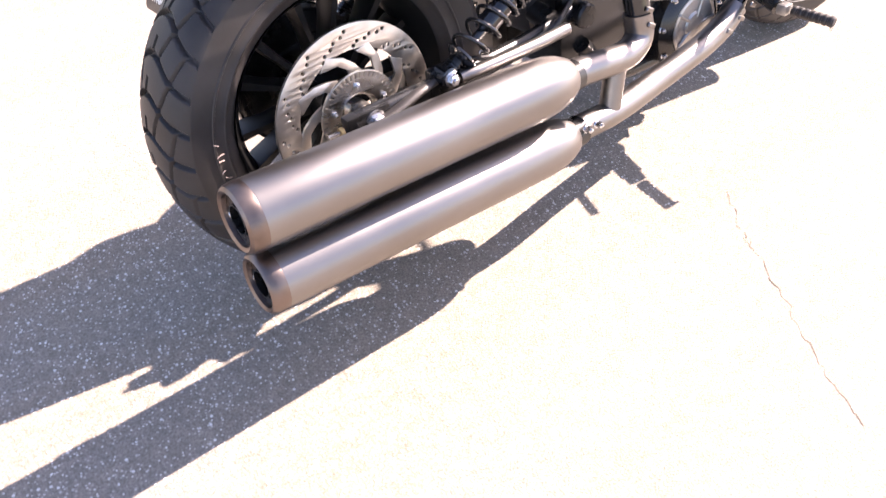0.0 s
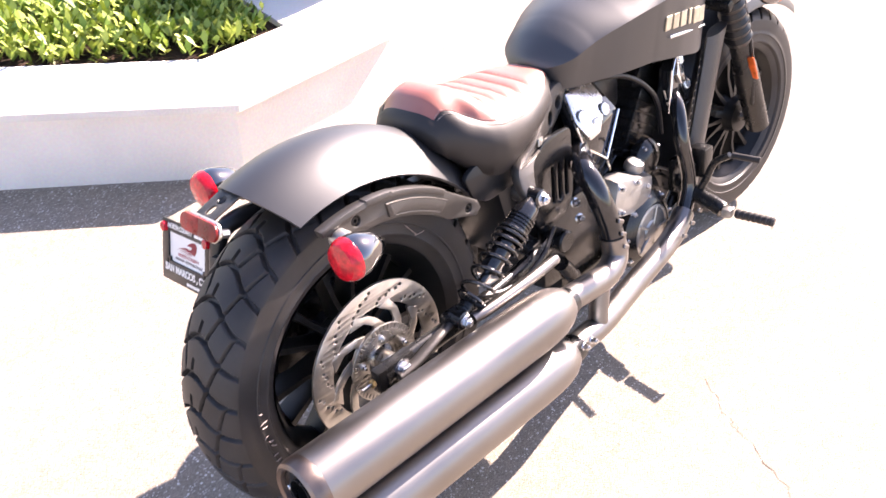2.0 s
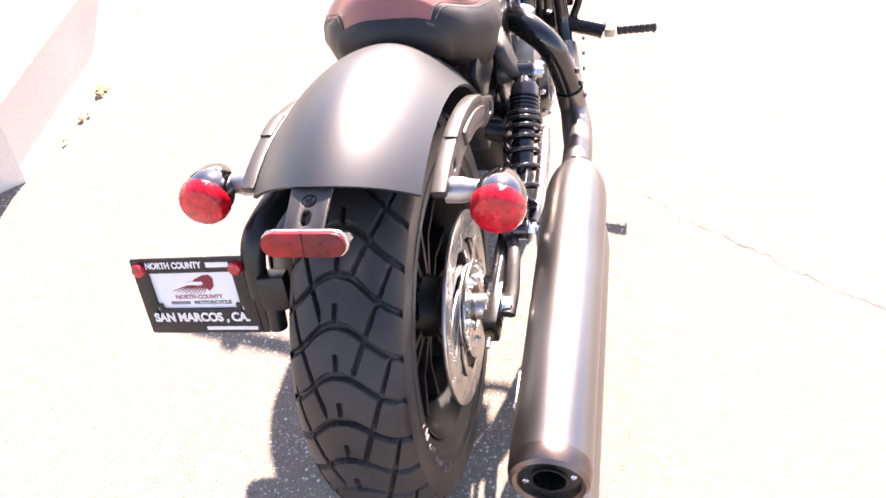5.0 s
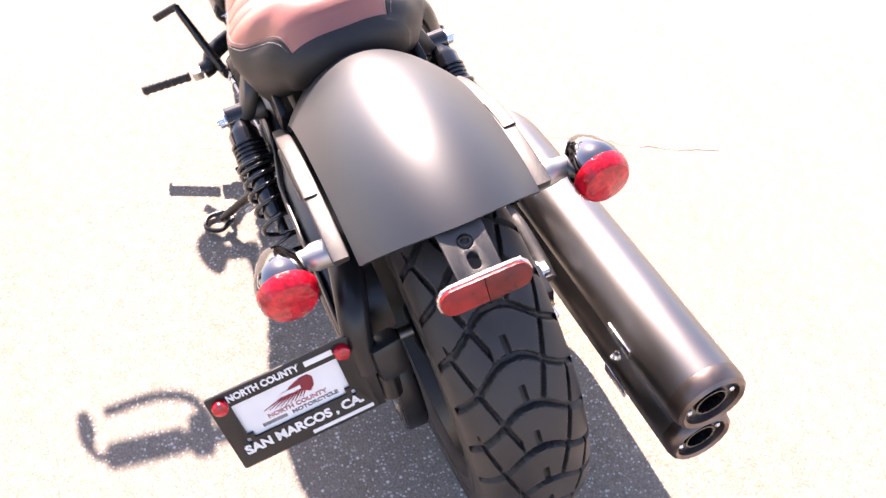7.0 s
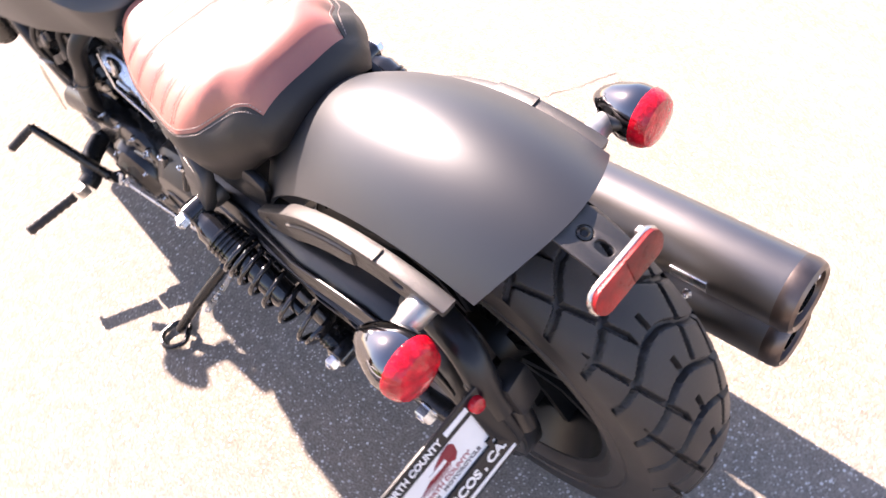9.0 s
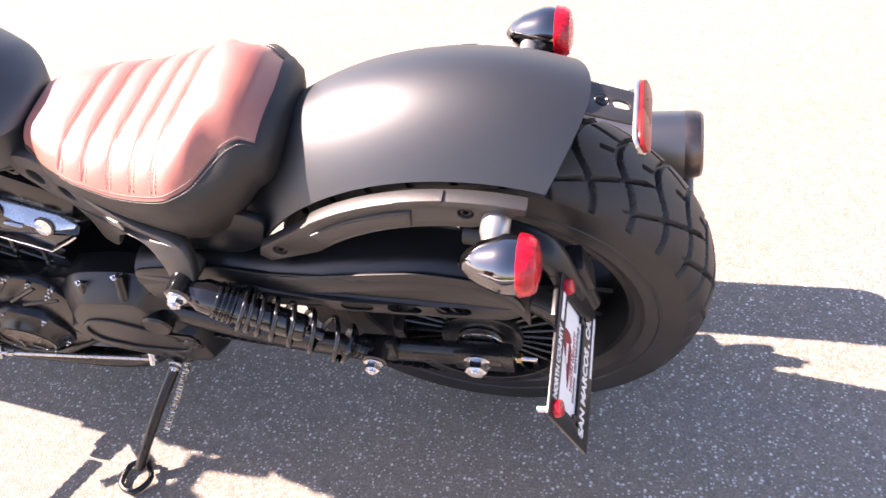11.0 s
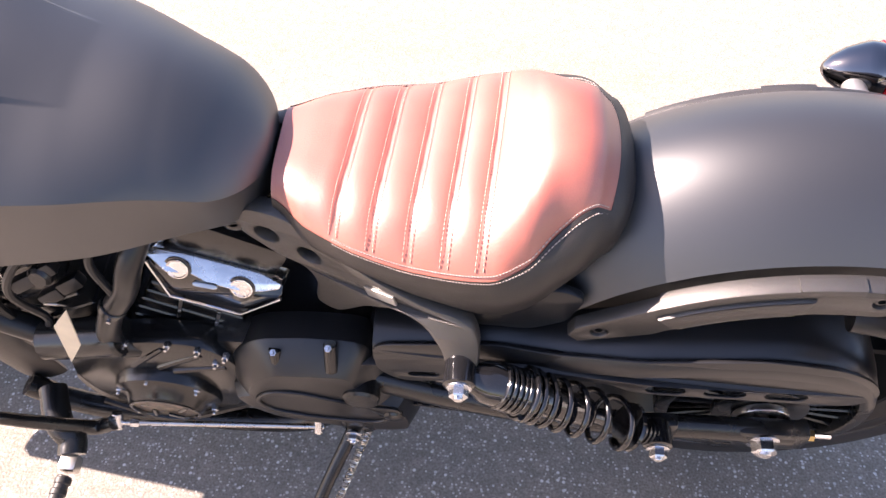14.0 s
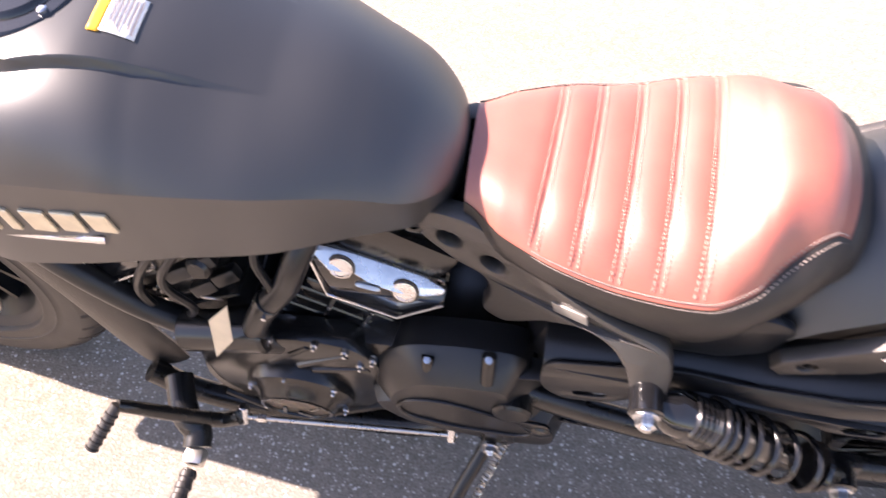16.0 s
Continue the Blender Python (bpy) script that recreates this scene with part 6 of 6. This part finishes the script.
def side_stand():
    """The stand out on the left: leg, looped foot, spring and pivot bracket."""
    foot = Vector((0.607, 0.287, 0.0615))
    top = Vector((0.522, 0.128, 0.205))
    root = part("side_stand", tube([top, top.lerp(foot, 0.4) + Vector((0.004, 0.004, -0.002)), top.lerp(foot, 0.8), foot + Vector((-0.008, -0.012, 0.010))], lambda f: 0.0100 - 0.002 * f, 14, 8), BLACK, bike, "black side stand, swung out")
    part("stand_pad", tube([foot + Vector((-0.014, -0.030, 0.004)), foot + Vector((-0.030, 0.000, 0.003)), foot + Vector((-0.010, 0.026, 0.005)), foot + Vector((0.020, 0.014, 0.001)), foot + Vector((0.018, -0.020, -0.002)), foot + Vector((-0.010, -0.030, 0.0))], 0.0048, 10, 8), BLACK, root)
    part("pivot_bracket", block((0.05, 0.05, 0.05), 0.010, Matrix.Translation((0.515, 0.110, 0.225))), BLACK, root)
    part("pivot_bolt", bolt((0.522, 0.140, 0.205), (0, 1, 0), 0.009, 0.008), ZINC, root)
    pts = []
    a, b = Vector((0.515, 0.130, 0.205)), Vector((0.563, 0.222, 0.115))
    d = (b - a).normalized()
    u, v, _ = frame_of(d)
    for k in range(22 * 8 + 1):
        f = k / (22 * 8)
        ang = 2 * math.pi * 22 * f
        pts.append(a.lerp(b, f) + Vector((-0.013, 0, 0.0)) + (u * math.cos(ang) + v * math.sin(ang)) * 0.0045)
    part("stand_spring", tube(pts, 0.0014, 5, 1), STEEL, root, "thin steel spring")


side_stand()


# ---- wiring, key tag ----
def cables():
    root = new("wiring")
    root.parent = bike
    root["label"] = "black cables and hoses beside the engine"
    for pts, r in (
        (((0.60, 0.055, 0.60), (0.66, 0.07, 0.605), (0.74, 0.075, 0.60), (0.80, 0.07, 0.58)), 0.006),
        (((0.745, 0.07, 0.60), (0.775, 0.095, 0.56), (0.765, 0.105, 0.50), (0.79, 0.10, 0.44)), 0.005),
        (((0.80, 0.06, 0.60), (0.86, 0.10, 0.55), (0.885, 0.11, 0.50), (0.87, 0.105, 0.44), (0.90, 0.09, 0.38)), 0.005),
        (((0.84, 0.06, 0.58), (0.90, 0.09, 0.52), (0.94, 0.09, 0.44), (0.93, 0.085, 0.36)), 0.006),
        (((0.60, -0.05, 0.60), (0.70, -0.07, 0.60), (0.82, -0.08, 0.57), (0.90, -0.10, 0.50), (0.93, -0.10, 0.40)), 0.006),
    ):
        part("cable", tube(pts, r, 8), PLASTIC, root)
    part("front_hose", tube([(1.11, 0.05, 0.52), (1.03, 0.08, 0.47), (0.96, 0.088, 0.40), (0.90, 0.09, 0.36)], 0.017, 14), PLASTIC, root)
    # Added black block, hides lit ground between the front head and downtube.
    part("dark_filler", block((0.16, 0.11, 0.10), 0.02, Matrix.Translation((1.00, 0, 0.54))), PLASTIC, root)
    for p in ((0.835, 0.095, 0.535), (0.865, 0.10, 0.515), (0.82, 0.09, 0.50), (0.845, 0.098, 0.485)):
        part("connector", block((0.030, 0.016, 0.016), 0.003, Matrix.Translation(p) @ pose(0, 0, 0, 20, 25, 15)), PLASTIC, root)
    part("ignition_barrel", turned((0.838, 0.09, 0.527), (0.1, 1, 0.3), [(0.014, 0), (0.014, 0.014), (0.010, 0.018)], 20), BLACK, root)
    ring = part("key_ring", tube([Vector((0.822, 0.125, 0.512)) + Vector((0.010 * math.cos(a), 0.006 * math.sin(a), 0.012 * math.sin(a))) for a in (2 * math.pi * i / 12 for i in range(13))], 0.0012, 6, 2), STEEL, root)
    corners = [Vector(q) for q in ((0.8257, 0.142, 0.4928), (0.797, 0.140, 0.530), (0.8069, 0.147, 0.4589), (0.838, 0.147, 0.409))]
    bm = bmesh.new()
    n = (corners[1] - corners[0]).cross(corners[3] - corners[0]).normalized() * 0.0008
    rows = [[corners[0] - n, corners[1] - n, corners[1] + n, corners[0] + n], [corners[3] - n, corners[2] - n, corners[2] + n, corners[3] + n]]
    tag = part("key_tag", rings(bm, rows), TAGPAPER, bike, "blank manila key tag hanging beside the engine", smooth=False)


cables()


# ---- stitching on the seat ----
def stitches():
    def seat_point(x, f, lift=0.0012):
        w, ze, zt, *_ = seat_form(x, f)
        return Vector((x, f * w, zt - (zt - ze) * abs(f) ** seat_round(x) + lift))

    verts, faces = [], []

    def stitch(p, q, wide=0.0008):
        d = (q - p).normalized()
        s = d.cross(Vector((0, 0, 1))).normalized() * wide
        up = s.cross(d).normalized() * 0.0008
        k = len(verts)
        verts.extend([p - s, p + s, q + s, q - s, p - s * 0.4 + up, p + s * 0.4 + up, q + s * 0.4 + up, q - s * 0.4 + up])
        faces.extend([(k + 4, k + 5, k + 6, k + 7), (k, k + 1, k + 5, k + 4), (k + 1, k + 2, k + 6, k + 5), (k + 2, k + 3, k + 7, k + 6), (k + 3, k, k + 4, k + 7)])

    def put(name, mat, label):
        ob = grid_part(name, list(verts), list(faces), mat, seat_root, label)
        tagged(ob, kind="stuff")
        verts.clear(), faces.clear()

    for p in PLEATS:
        for off in (-0.0038, 0.0038):
            for i in range(64):
                f0, f1 = -0.97 + 1.94 * i / 64, -0.97 + 1.94 * (i + 0.6) / 64
                stitch(*(seat_point(p + off - 0.002 * (1 - f * f) + SLANT * 0.12 * f, f, 0.0003) for f in (f0, f1)), 0.0005)
        put("pleat_stitching", DARKTHREAD, "fine stitching along a pleat")
    for s in (1, -1):
        for lane in (0.982, 1.02):
            n = 90
            for i in range(n):
                x0 = 0.500 - (0.500 - 0.238) * i / n
                x1 = 0.500 - (0.500 - 0.238) * (i + 0.6) / n
                ends = []
                for x in (x0, x1):
                    w, ze, zt, wo, zo, wb, zb = seat_form(x, s)
                    drop = (0.25 - x) * 0.8 if x < 0.25 else 0
                    if lane < 1:
                        q = seat_point(x, s * lane)
                        q.z -= drop
                    else:
                        q = Vector((x, s * (w + (wo - w) * 0.25), ze - drop - (ze - drop - zo) * 0.11 + 0.0018))
                    ends.append(q)
                stitch(ends[0], ends[1], 0.0007)
        put("edge_stitching", THREAD, "pale double stitching along the leather edge")


stitches()


# ---- pale strokes on the rear sidewall: a scribble, then moulded white letters ----
rear_rubber = next(ob for ob in bpy.data.objects if ob.name == "rear_tyre")
for stroke in (((0.119, 0.527), (0.130, 0.513), (0.141, 0.499)), ((0.137, 0.499), (0.147, 0.497), (0.160, 0.497))):
    part("pale_mark", tube([(x, -0.0832, z) for x, z in stroke], 0.0011, 6, 4, flat=0.6), THREAD, rear_rubber, "pale mark on the rubber")
rnd_mark = random.Random(8)
for k in range(13):
    turn = radians(-82 - 3.6 * k + rnd_mark.uniform(-0.8, 0.8))
    r0 = rnd_mark.uniform(0.228, 0.238)
    r1, skew = r0 + rnd_mark.uniform(0.006, 0.013), radians(rnd_mark.uniform(-1.6, 1.6))
    ends = [(AXLE.x + r * math.sin(a), -0.0826, AXLE.z + r * math.cos(a)) for r, a in ((r0, turn), ((r0 + r1) / 2, turn + skew * 0.3), (r1, turn + skew))]
    part("pale_mark", tube(ends, 0.0012, 6, 3, flat=0.6), THREAD, rear_rubber, "pale mark on the rubber")
